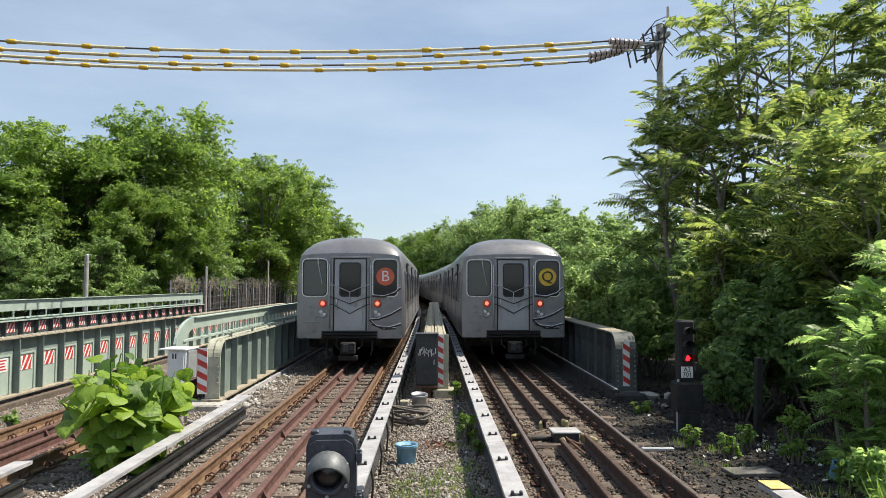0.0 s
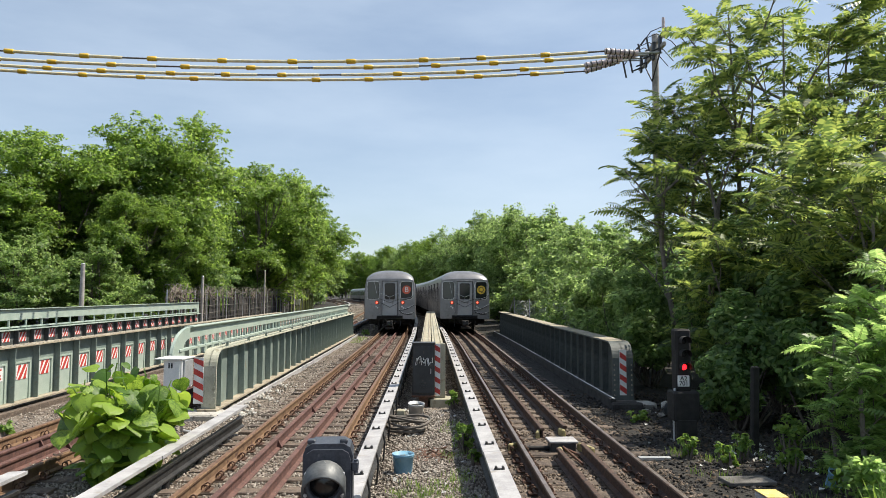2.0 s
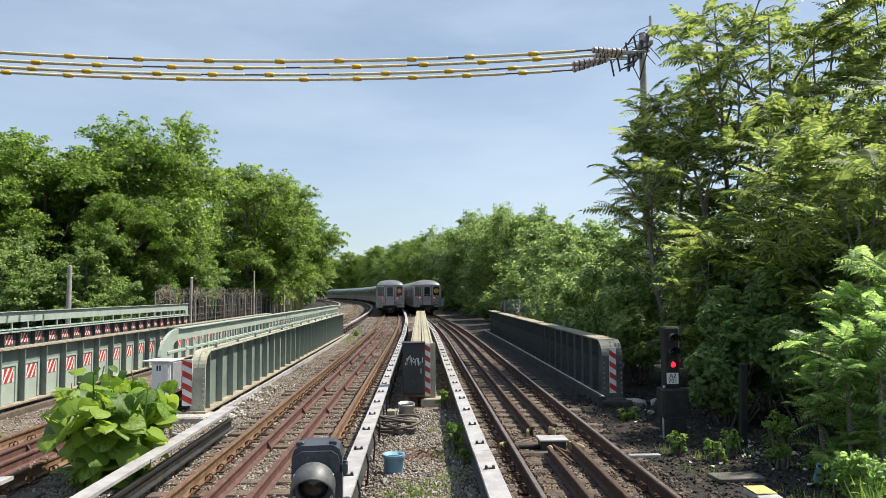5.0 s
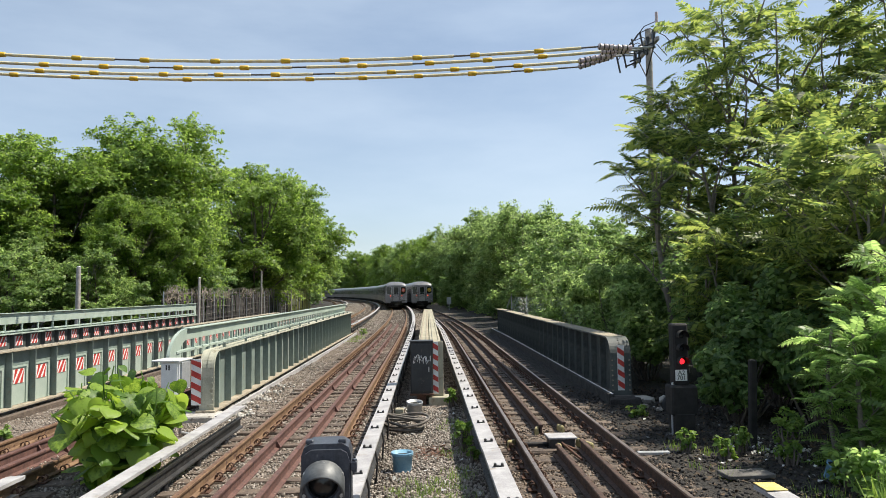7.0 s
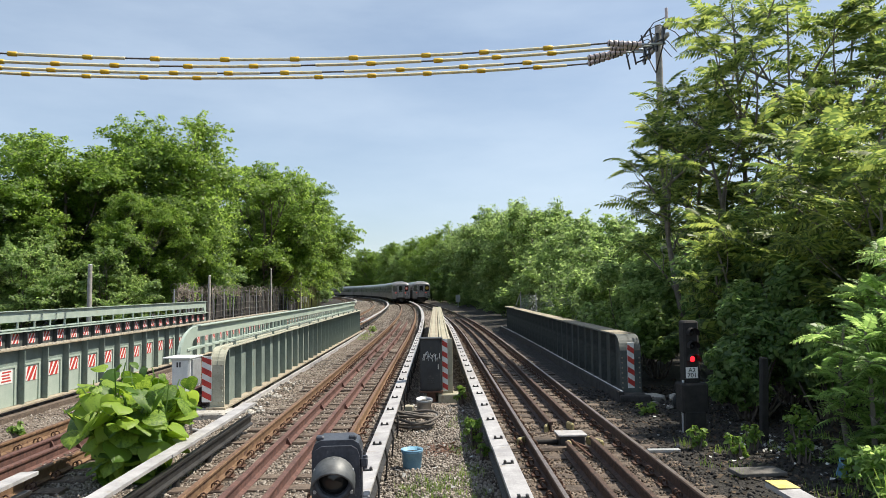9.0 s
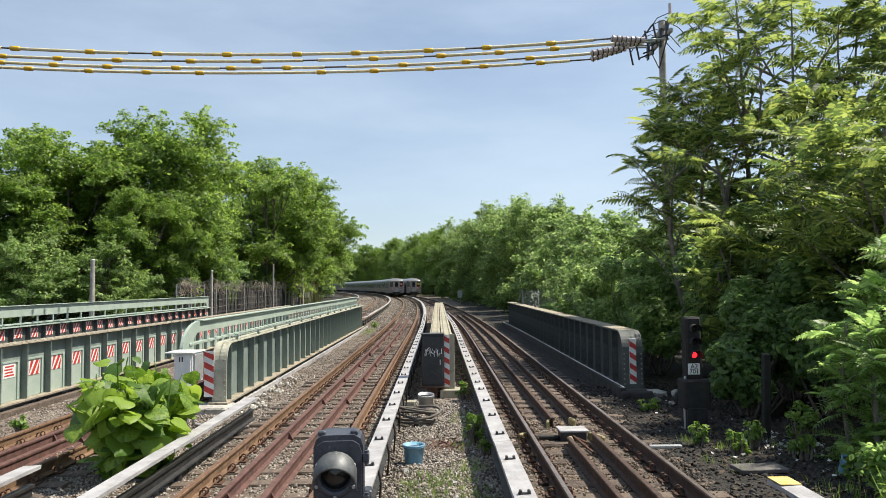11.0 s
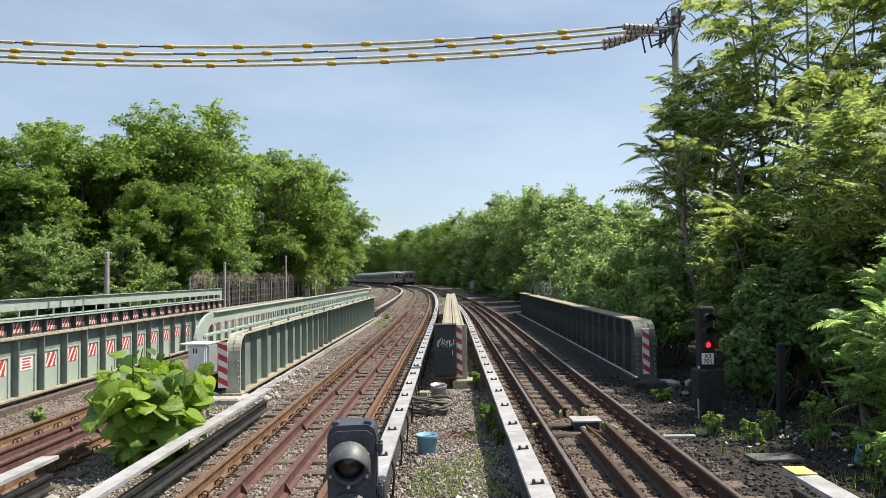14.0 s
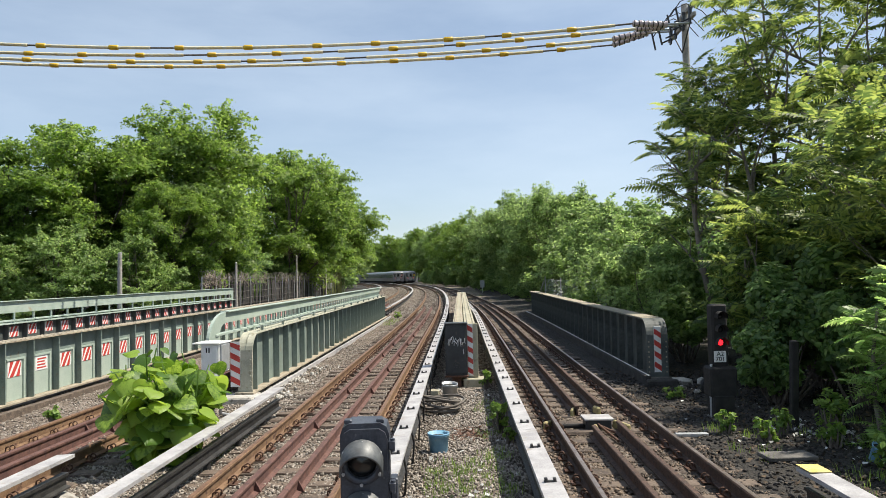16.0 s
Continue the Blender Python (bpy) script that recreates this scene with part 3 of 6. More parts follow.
def build_girder(x, side, y0, y1, zt, paint, flange_mat, label, signs=False, lift=0.0, rail=0, board=True, r=0.42, width=0.17, low_mat=None, plate=(-0.14, 0.02), first=0.35, end_mat=None, text_at=-1):
    """A riveted plate girder: web, stiffeners on the side that faces its track, round-cornered flange, striped end plate."""
    g = thing("bridge_girder", label, "bridge girder", group="plate girders of the bridge")
    low_mat = low_mat or TAN
    line = girder_outline(y0, y1, zt, r)
    part("web", Geo().prism(line + [(y1, -0.05)], x - 0.012, x + 0.012, "x"), paint, g)
    # flange: a plate bent round the end
    inner = [(p, q - 0.03) if q > zt - 0.001 else (p + 0.03 * (1 if q < zt - r + 0.001 else max(0.0, (y0 + r - p) / r)), q - 0.03 * max(0.0, (q - (zt - r)) / r)) for p, q in line]
    fl = Geo()
    n = len(line)
    for k in range(n - 1):
        a, b, c, d = line[k], line[k + 1], inner[k + 1], inner[k]
        v = [(xx, p, q) for xx in (x - width, x + width) for p, q in (a, b, c, d)]
        fl.add(v, [(0, 1, 2, 3), (7, 6, 5, 4), (0, 4, 5, 1), (3, 2, 6, 7)])
    part("top_flange", fl, flange_mat if end_mat in (None, FLANGE) else end_mat, g, "dusty riveted top plate")
    if end_mat not in (None, FLANGE):
        part("dusty_cap", Geo().box(x - width + 0.01, x + width - 0.01, y0 + r, y1, zt + 0.001, zt + 0.007), flange_mat, g, "pale dust along the top plate")
    if end_mat:
        part("end_flange", Geo().box(x - width + 0.004, x + width - 0.004, y0 - 0.006, y0 - 0.001, -0.04, zt - r * 0.8), end_mat, g, "grimy painted end face")
    heads = Geo()
    for row in range(int((zt - r) / 0.11)):
        for xx in (x - width + 0.04, x + width - 0.04):
            heads.cyl((xx, y0 - 0.03, 0.06 + row * 0.11), (xx, y0, 0.06 + row * 0.11), 0.014, 0.02, 7)
    for row in range(70):
        for xx in (x - width + 0.04, x + width - 0.04):
            heads.cyl((xx, y0 + r + 0.1 + row * 0.16, zt - 0.002), (xx, y0 + r + 0.1 + row * 0.16, zt + 0.016), 0.02, 0.012, 6)
    tagged(part("rivets", heads, flange_mat, g), kind="stuff")
    part("bottom_flange", Geo().box(x - 0.2, x + 0.2, y0 - 0.1, y1, -0.09, -0.045, 0.006), low_mat, g, "dusty bottom plate")
    stiff = Geo().box(x + side * 0.012 if side > 0 else x - 0.15, x + 0.15 if side > 0 else x - 0.012, -0.012, 0.012, -0.045, zt - 0.03)
    stiff.box(x + (0.012 if side > 0 else -0.03), x + (0.03 if side > 0 else -0.012), 0.012, 0.1, -0.045, zt - 0.03)
    for k in range(6):
        stiff.cyl((x + side * 0.02, 0.055, 0.1 + k * (zt - 0.2) / 5), (x + side * 0.042, 0.055, 0.1 + k * (zt - 0.2) / 5), 0.016, 0.01, 6)
    me = stiff.mesh("stiffener")
    y, cells = y0 + first, []
    while y < y1 - 0.05:
        part("stiffener", me, paint, g, at=pose(0, y, 0))
        cells.append(y)
        y += 0.9
    if signs:
        plate_me = Geo().box(x + 0.014, x + 0.02, 0.22, 0.76, -0.04, 0.76).mesh("panel")
        edge = Geo().box(x + 0.02, x + 0.045, 0.72, 0.78, -0.04, 0.8).box(x + 0.02, x + 0.045, 0.2, 0.72, 0.76, 0.8).mesh("panel_edge")
        sign = Geo().box(x + 0.022, x + 0.028, 0.24, 0.67, 0.43, 0.74, 0.002).mesh("sign_plate")
        bars = []
        for k in range(3):
            p = 0.1 + k * 0.2
            q = [(p, 0.43), (p + 0.11, 0.43), (p + 0.33, 0.74), (p + 0.22, 0.74)]
            q = [(min(0.665, max(0.245, a)), b) for a, b in q]
            bars.append(Geo().prism(q, x + 0.029, x + 0.031, "x").mesh("red_bar"))
        for k, yy in enumerate(cells[:-1]):
            pn = part("panel", plate_me, PALE_GREEN if lift == 0 else paint, g, at=pose(0, yy, 0))
            if lift == 0:
                part("panel_edge", edge, PALE_GREEN, pn)
            sg = part("sign_plate", sign, WHITE, g, "white plate with slanting red bars", at=pose(0, yy, lift + 0.02 * math.sin(k * 2.1)))
            if k != text_at:
                for me_bar in bars:
                    part("red_bar", me_bar, RED, sg)
            else:
                for row in range(4):
                    part("red_line", Geo().box(x + 0.029, x + 0.031, 0.29 + 0.02 * (row % 2), 0.62 - 0.03 * (row % 3), 0.47 + row * 0.062, 0.5 + row * 0.062), RED, sg, "red unreadable warning line")
    if board:
        p0, p1 = x + plate[0], x + plate[1]
        hp = part("hazard_plate", Geo().box(p0, p1, y0 - 0.034, y0 - 0.012, 0.06, zt - 0.16, 0.003), WHITE, g, "white plate with slanting red stripes")
        for k in range(int((zt - 0.4) / 0.24) + 1):
            z = 0.08 + k * 0.24
            top = zt - 0.17
            q = [(p0 + 0.002, min(top, z + 0.1)), (p1 - 0.002, z), (p1 - 0.002, min(top, z + 0.12)), (p0 + 0.002, min(top, z + 0.22))]
            part("stripe", Geo().prism(q, y0 - 0.038, y0 - 0.0345, "y"), RED, hp)
    return g, cells


def build_railing(x, y0, y1, ztop, depth, girder_top, curved, label, y_ramp=None):
    """Pale green beam carried on short posts above a girder; one or both ends bent down."""
    rl = thing("bridge_railing", label, "railing", group="railings of the bridge")
    ry, rz, leg = 0.95, 0.55, 0.5
    outer = [(y0, girder_top - 1.2), (y0, ztop - rz)] + [(y0 + ry - ry * math.cos(k * math.pi / 16), ztop - rz + rz * math.sin(k * math.pi / 16)) for k in range(1, 9)]
    outer += [(y1, ztop)]
    sy, sz = ry - leg, rz - depth
    inner = [(y1, ztop - depth)] + [(y0 + ry - sy * math.cos(k * math.pi / 16), ztop - rz + sz * math.sin(k * math.pi / 16)) for k in range(8, 0, -1)]
    inner += [(y0 + leg, ztop - rz), (y0 + leg, girder_top - 1.2)]
    r = ry
    beam = Geo()
    if curved:
        beam.prism(outer + inner, x - 0.03, x + 0.03, "x")
        beam.box(x - 0.09, x + 0.09, y0 + r, y1, ztop - 0.012, ztop + 0.012, 0.004)
    else:
        beam.prism([(y0 - 6, ztop), (y0 - 6, ztop - depth), (y1 - 0.42, ztop - depth), (y1 - 0.3, ztop - depth - 0.12), (y1 - 0.3, girder_top - 0.5), (y1, girder_top - 0.5), (y1, ztop)], x - 0.03, x + 0.03, "x")
        beam.box(x - 0.1, x + 0.1, y0 - 6, y1, ztop, ztop + 0.02, 0.004)
    part("beam", beam, PALE_GREEN, rl)
    low = ztop - depth
    part("lower_rail", Geo().box(x - 0.05, x + 0.05, y0 + 0.35, y1 - 0.2, girder_top + 0.02, girder_top + 0.07, 0.006), PALE_GREEN, rl)
    post = Geo().box(x - 0.025, x + 0.025, -0.025, 0.025, girder_top - 0.1, low + 0.03, 0.004)
    post.box(x - 0.06, x + 0.06, -0.05, 0.05, girder_top + 0.05, girder_top + 0.075)
    me = post.mesh("post")
    y = y0 + 1.4 if curved else y0 - 5.5
    while y < y1 - 0.2:
        part("post", me, PALE_GREEN, rl, at=pose(0, y, 0))
        y += 0.46 if curved else 0.95
    return rl


# ---- trains ----
CAR_LEN, CAR_GAP = 22.4, 0.5


def car_section(w=1.525, z0=0.78, shoulder=2.95, top=3.7):
    half = [(0.0, z0), (w - 0.03, z0), (w, z0 + 0.05), (w, 2.0), (w - 0.035, 2.75), (w - 0.09, shoulder + 0.12)]
    a0, b0 = w - 0.09, top - shoulder - 0.12
    half += [(a0 * math.cos(k * math.pi / 14) ** 0.75, shoulder + 0.12 + b0 * math.sin(k * math.pi / 14)) for k in range(1, 7)]
    half += [(0.0, top)]
    return half + [(-p, q) for p, q in half[-2:0:-1]]


def car_body_geo():
    """Steel shell whose roof rolls down at both ends."""
    sec = car_section()
    g = Geo()
    L = CAR_LEN / 2
    cuts = [(-L, 0.0), (-L + 0.12, 0.42), (-L + 0.35, 0.72), (-L + 0.75, 0.93), (-L + 1.3, 1.0), (L - 1.3, 1.0), (L - 0.75, 0.93), (L - 0.35, 0.72), (L - 0.12, 0.42), (L, 0.0)]
    n = len(sec)
    v = []
    for y, k in cuts:
        edge = 0.05 if k == 0.0 else (0.012 if k < 0.5 else 0.0)
        for p, q in sec:
            qq = q if q < 3.08 else 3.08 + (q - 3.08) * (0.16 + 0.84 * k)
            v.append((p * (1 - edge / 1.525), y, qq))
    f = [(i * n + k, i * n + (k + 1) % n, (i + 1) * n + (k + 1) % n, (i + 1) * n + k) for i in range(len(cuts) - 1) for k in range(n)]
    g.add(v, f, True)
    g.add(v, [tuple(range(n - 1, -1, -1)), tuple(range((len(cuts) - 1) * n, len(cuts) * n))])
    return g


def frame_ring(g, x0, x1, z0, z1, y, t=0.035, d=0.03):
    g.box(x0 - t, x1 + t, y - d, y, z1, z1 + t, 0.008).box(x0 - t, x1 + t, y - d, y, z0 - t, z0, 0.008)
    g.box(x0 - t, x0, y - d, y, z0, z1, 0.008).box(x1, x1 + t, y - d, y, z0, z1, 0.008)
    return g


def round_rect(x0, x1, z0, z1, r, n=5):
    pts = []
    for cx, cz, a0 in ((x1 - r, z1 - r, 0), (x0 + r, z1 - r, 90), (x0 + r, z0 + r, 180), (x1 - r, z0 + r, 270)):
        pts += [(cx + r * math.cos(math.radians(a0 + 90 * k / n)), cz + r * math.sin(math.radians(a0 + 90 * k / n))) for k in range(n + 1)]
    return pts


def round_ring(x0, x1, z0, z1, y, r, t, d):
    """A window rim with rounded corners, t wide and d proud of the plane y."""
    a, c = round_rect(x0, x1, z0, z1, r), round_rect(x0 - t, x1 + t, z0 - t, z1 + t, r + t)
    n = len(a)
    v = [(p, y, q) for p, q in a] + [(p, y - d, q) for p, q in a] + [(p, y - d, q) for p, q in c] + [(p, y, q) for p, q in c]
    f = [(s * n + k, s * n + (k + 1) % n, (s + 1) * n + (k + 1) % n, (s + 1) * n + k) for s in range(3) for k in range(n)]
    return Geo().add(v, f)


def letter_mesh(ch, size, name):
    cu = bpy.data.curves.new(name, "FONT")
    cu.body, cu.size, cu.align_x, cu.align_y, cu.extrude = ch, size, "CENTER", "CENTER", 0.004
    ob = bpy.data.objects.new(name, cu)
    me = bpy.data.meshes.new_from_object(ob)
    bpy.data.objects.remove(ob)
    me.materials.clear()
    return me


def build_car(label):
    """A plain middle car."""
    car = thing("subway_car", label, "train car", group="subway cars")
    part("body", car_body_geo(), STEEL, car)
    L = CAR_LEN / 2
    roof = Geo()
    for k in (-1, 1):
        roof.box(k * 0.62 - 0.06, k * 0.62 + 0.06, -L + 1.5, L - 1.5, 3.5, 3.6, 0.02)
    part("roof_vents", roof, STEEL_ROOF, car)
    part("underframe", Geo().box(-1.3, 1.3, -L + 1.0, L - 1.0, 0.45, 0.8, 0.03).box(-1.1, 1.1, -3, 3, 0.25, 0.5, 0.03).box(-0.9, 0.9, -L + 0.25, L - 0.25, 0.62, 0.79, 0.02), UNDER, car)
    for k in (-1, 1):
        bogie = part("bogie", Geo().box(-1.05, -0.85, -1.6, 1.6, 0.3, 0.58, 0.04).box(0.85, 1.05, -1.6, 1.6, 0.3, 0.58, 0.04).box(-0.9, 0.9, -0.3, 0.3, 0.3, 0.6, 0.03), UNDER, car, at=pose(0, k * 7.2, 0))
        for y in (-1.04, 1.04):
            part("wheelset", Geo().cyl((-0.82, y, 0.425), (-0.69, y, 0.425), 0.425, seg=20).cyl((0.69, y, 0.425), (0.82, y, 0.425), 0.425, seg=20).cyl((-0.9, y, 0.425), (0.9, y, 0.425), 0.08), UNDER, bogie)
    for k in (-1, 1):
        for z in (0.98, 1.08, 1.18, 1.28, 1.38, 1.48):
            part("side_flute", Geo().box(k * 1.524 - 0.008, k * 1.524 + 0.008, -L + 1.35, L - 1.35, z, z + 0.035, 0.005), STEEL_ROOF, car)
        part("sill_strip", Geo().box(k * 1.522 - 0.012, k * 1.522 + 0.012, -L + 0.6, L - 0.6, 0.82, 0.88, 0.006), STEEL_ROOF, car)
    door = Geo().box(-0.017, 0.017, -0.64, 0.64, 0.98, 2.92, 0.004)
    door.box(-0.022, 0.022, -0.012, 0.012, 0.98, 2.92)
    dwin = Geo().box(-0.02, 0.02, -0.5, -0.12, 1.75, 2.7, 0.003).box(-0.02, 0.02, 0.12, 0.5, 1.75, 2.7, 0.003)
    win = Geo().box(-0.016, 0.016, -0.85, 0.85, 1.75, 2.62, 0.004)
    wfr = Geo()
    for a, b, c, d in ((-0.91, 0.91, 2.62, 2.68), (-0.91, 0.91, 1.69, 1.75), (-0.91, -0.85, 1.75, 2.62), (0.85, 0.91, 1.75, 2.62), (-0.03, 0.03, 1.75, 2.62)):
        wfr.box(-0.022, 0.022, a, b, c, d, 0.004)
    gask = Geo()
    for yy in (-0.68, 0.66):
        gask.box(-0.021, 0.021, yy, yy + 0.03, 0.95, 2.95)
    gask.box(-0.021, 0.021, -0.68, 0.69, 2.93, 2.97)
    gm = gask.mesh("door_gasket")
    dm, dwm, wm, wfm = door.mesh("side_door"), dwin.mesh("door_glass"), win.mesh("side_window"), wfr.mesh("window_frame")
    for k in (-1, 1):
        for y in (-8.1, -2.75, 2.75, 8.1):
            d = part("side_door", dm, STEEL, car, at=pose(k * 1.512, y, 0))
            part("door_glass", dwm, PANE, d)
            part("door_gasket", gm, BLACK, d)
        for y in (-5.4, 0.0, 5.4, -10.1, 10.1):
            w = part("side_window", wm, PANE, car, at=pose(k * 1.512, y, 0) if abs(y) < 9 else pose(k * 1.512, y, 0) @ Matrix.Diagonal((1, 0.5, 1, 1)))
            part("window_frame", wfm, STEEL, w)
    return car


def dress_end(car, letter, roundel, colour_name):
    """The cab end that faces back along the line: door, windows, lamps, safety chains, roundel, coupler."""
    y = -CAR_LEN / 2
    door = part("end_door", Geo().box(-0.45, 0.45, y - 0.02, y + 0.03, 0.98, 3.02, 0.012).box(-0.36, 0.36, y - 0.028, y - 0.018, 1.1, 1.85, 0.01), STEEL_ROOF, car, "pale steel end door")
    part("door_frame", frame_ring(Geo(), -0.47, 0.47, 0.98, 3.03, y, 0.06, 0.045), STEEL, car)
    part("door_glass", Geo().prism(round_rect(-0.27, 0.27, 1.98, 2.88, 0.06), y - 0.032, y - 0.01, "y"), PANE, door)
    part("door_gasket", round_ring(-0.27, 0.27, 1.98, 2.88, y - 0.018, 0.06, 0.035, 0.026), BLACK, door)
    part("door_seam", frame_ring(Geo(), -0.45, 0.45, 1.0, 3.01, y, 0.022, 0.052), UNDER, door, "dark gap round the door")
    part("door_handle", Geo().tube([(-0.37, y - 0.02, 1.9), (-0.37, y - 0.07, 1.88), (-0.37, y - 0.07, 1.72), (-0.37, y - 0.02, 1.7)], 0.014, 6), CHROME, door)
    for x0, x1 in ((-1.3, -0.68), (0.68, 1.3)):
        w = part("cab_window", Geo().prism(round_rect(x0, x1, 2.0, 2.97, 0.09), y - 0.014, y + 0.02, "y"), CAB_PANE if x0 < 0 else PANE, car)
        part("window_gasket", round_ring(x0, x1, 2.0, 2.97, y, 0.09, 0.03, 0.028), BLACK, w, "black rubber window seal")
        part("window_frame", round_ring(x0 - 0.03, x1 + 0.03, 1.97, 3.0, y, 0.12, 0.026, 0.04), CHROME, w, "bright rounded steel window rim")
        for cz in (1.955, 3.015):
            for k in (0.15, 0.5, 0.85):
                part("rivet", Geo().cyl((x0 + (x1 - x0) * k, y - 0.048, cz), (x0 + (x1 - x0) * k, y, cz), 0.014, seg=8), CHROME, w)
    part("wiper", Geo().tube([(-0.92, y - 0.05, 3.06), (-0.9, y - 0.06, 2.9), (-0.78, y - 0.045, 2.3)], 0.012, 6), GALV, car)
    sign = part("route_roundel", Geo().cyl((0.99, y - 0.034, 2.52), (0.99, y - 0.018, 2.52), 0.255, seg=32), roundel, car, colour_name + " route disc")
    lm = letter_mesh(letter, 0.43, "route_letter")
    part("route_letter", lm, WHITE if letter == "B" else BLACK, sign, at=Matrix.Translation((0.99, y - 0.037, 2.52)) @ pose(0, 0, 0, 90, 0, 0))
    for k in (-1, 1):
        lamp = part("tail_lamp", Geo().lathe([(0.0, -0.03), (0.04, -0.024), (0.06, 0.0), (0.06, 0.02)], (k * 0.77, y - 0.02, 1.76), 18, "y"), TAIL, car, "lit red tail lamp")
        part("lamp_rim", Geo().lathe([(0.055, 0.0), (0.105, -0.02), (0.12, 0.02), (0.12, 0.03)], (k * 0.77, y - 0.03, 1.76), 18, "y"), LAMP_RIM, lamp)
        head = part("head_lamp", Geo().lathe([(0.0, 0.0), (0.1, -0.005), (0.125, -0.02), (0.14, 0.02)], (k * 0.77, y - 0.01, 1.48), 18, "y"), STEEL, car, "unlit headlamp cluster")
        for dx, dz in ((-0.045, 0.035), (0.045, -0.035)):
            part("lamp_lens", Geo().lathe([(0.0, -0.03), (0.035, -0.024), (0.05, -0.008), (0.052, 0.01)], (k * 0.77 + dx, y - 0.014, 1.48 + dz), 12, "y"), CLEAR_LAMP, head)
        part("grab_bar", Geo().tube([(k * 0.58, y, 2.85), (k * 0.58, y - 0.06, 2.83), (k * 0.58, y - 0.06, 1.1), (k * 0.58, y, 1.08)], 0.014, 6), GALV, car)
        part("hand_bar", Geo().box(k * 1.05 - 0.22, k * 1.05 + 0.22, y - 0.03, y, 1.22, 1.25, 0.006), STEEL, car)
        part("trim_rib", Geo().box(k * 1.04 - 0.44, k * 1.04 + 0.44, y - 0.008, y, 1.62 - 0.01, 1.62 + 0.006), STEEL, car)
    part("step", Geo().box(-0.78, 0.78, y - 0.2, y + 0.05, 0.8, 0.84, 0.01).box(-0.78, 0.78, y - 0.17, y + 0.05, 0.88, 0.92, 0.01).box(-0.78, 0.78, y - 0.12, y + 0.02, 0.95, 0.985, 0.01).box(-0.76, 0.76, y - 0.08, y + 0.05, 0.78, 0.98), UNDER, car, "dark ridged end step")
    for za, sag in ((2.3, 0.22), (1.95, 0.2), (1.75, 0.28)):
        pts = [(-0.56 + 1.12 * q / 10, y - 0.07, za - sag * (1 - abs(q - 5) / 5) ** 1.2) for q in range(11)]
        part("safety_chain", Geo().tube(pts, 0.013, 6), BLACK if za < 2 else GALV, car)
    part("chain_drop", Geo().tube([(0, y - 0.07, 2.09), (0, y - 0.06, 1.8)], 0.014, 6), GALV, car)
    for pts in ([(0.62, 1.98), (0.95, 1.95), (1.25, 2.05), (1.42, 2.2)], [(0.55, 1.3), (0.8, 1.32), (1.15, 1.45), (1.44, 1.62)], [(0.55, 1.3), (0.75, 1.12), (1.1, 1.08), (1.44, 1.18)], [(0.62, 1.18), (0.95, 1.05), (1.3, 1.06)]):
        bar = part("safety_bar", Geo().tube([(a, y - 0.06, b) for a, b in pts], 0.024, 8), BLACK, car, "black gate bar")
        # thin bright tube laid on the bar, standing for the highlight on its top
        part("bar_edge", Geo().tube([(a, y - 0.066, b + 0.028) for a, b in pts], 0.013, 6), CHROME, bar, "bright highlight along the bar top")
    cp = part("coupler", Geo().box(-0.2, 0.2, y - 0.5, y - 0.25, 0.38, 0.7, 0.03).cyl((0, y - 0.3, 0.52), (0, y + 0.8, 0.52), 0.1).box(-0.26, 0.26, y - 0.42, y - 0.2, 0.2, 0.34, 0.02), UNDER, car, "dark steel coupler")
    part("coupler_face", Geo().box(-0.13, 0.02, y - 0.53, y - 0.49, 0.45, 0.66, 0.01).cyl((0.1, y - 0.53, 0.55), (0.1, y - 0.47, 0.55), 0.06), DARK_GREY, cp)
    for k in (-1, 1):
        part("brake_hose", Geo().tube([(k * 0.62, y + 0.1, 0.75), (k * 0.64, y - 0.05, 0.55), (k * 0.6, y - 0.05, 0.3)], 0.03, 7), UNDER, car)
        part("cable_loop", Geo().tube([(k * 0.35, y - 0.02, 0.78), (k * 0.36, y - 0.2, 0.6), (k * 0.25, y - 0.3, 0.5)], 0.02, 6), UNDER, car)


TRAINS = []


def build_trains():
    middle = build_car("grey stainless steel subway car of a passing train")
    rows = ((-2.16, 19.7, "B", ORANGE, "orange"), (2.16, 20.1, "Q", GOLD, "golden yellow"))
    for off, s0, letter, roundel, colour in rows:
        for i in range(8):
            car = copy_thing(middle, pose(0, 0, 0))
            if i == 0:
                tagged(car, "grey steel rear car with %s roundel and red tail lamps" % colour)
                dress_end(car, letter, roundel, colour)
            TRAINS.append((car, off, s0 + i * (CAR_LEN + CAR_GAP) + CAR_LEN / 2))
    for o in (*middle.children_recursive, middle):
        bpy.data.objects.remove(o)


def motions():
    """Both trains draw away along the line at about 11 m a second."""
    for car, off, s in TRAINS:
        rows = []
        for k in range(33):
            t = k * 0.5
            d = s + 10.9 * t
            lean = -0.18 if off < 0 else 0.15 * max(0.0, 1 - (d - 31.0) / 25.0) if d < 60 else 0.0
            xa, ya, _ = along(d - 7.2, off + lean)
            xb, yb, _ = along(d + 7.2, off + lean)
            rows.append((t, pose((xa + xb) / 2, (ya + yb) / 2, 0, 0, 0, math.degrees(math.atan2(xa - xb, yb - ya)))))
        walk(car, rows)


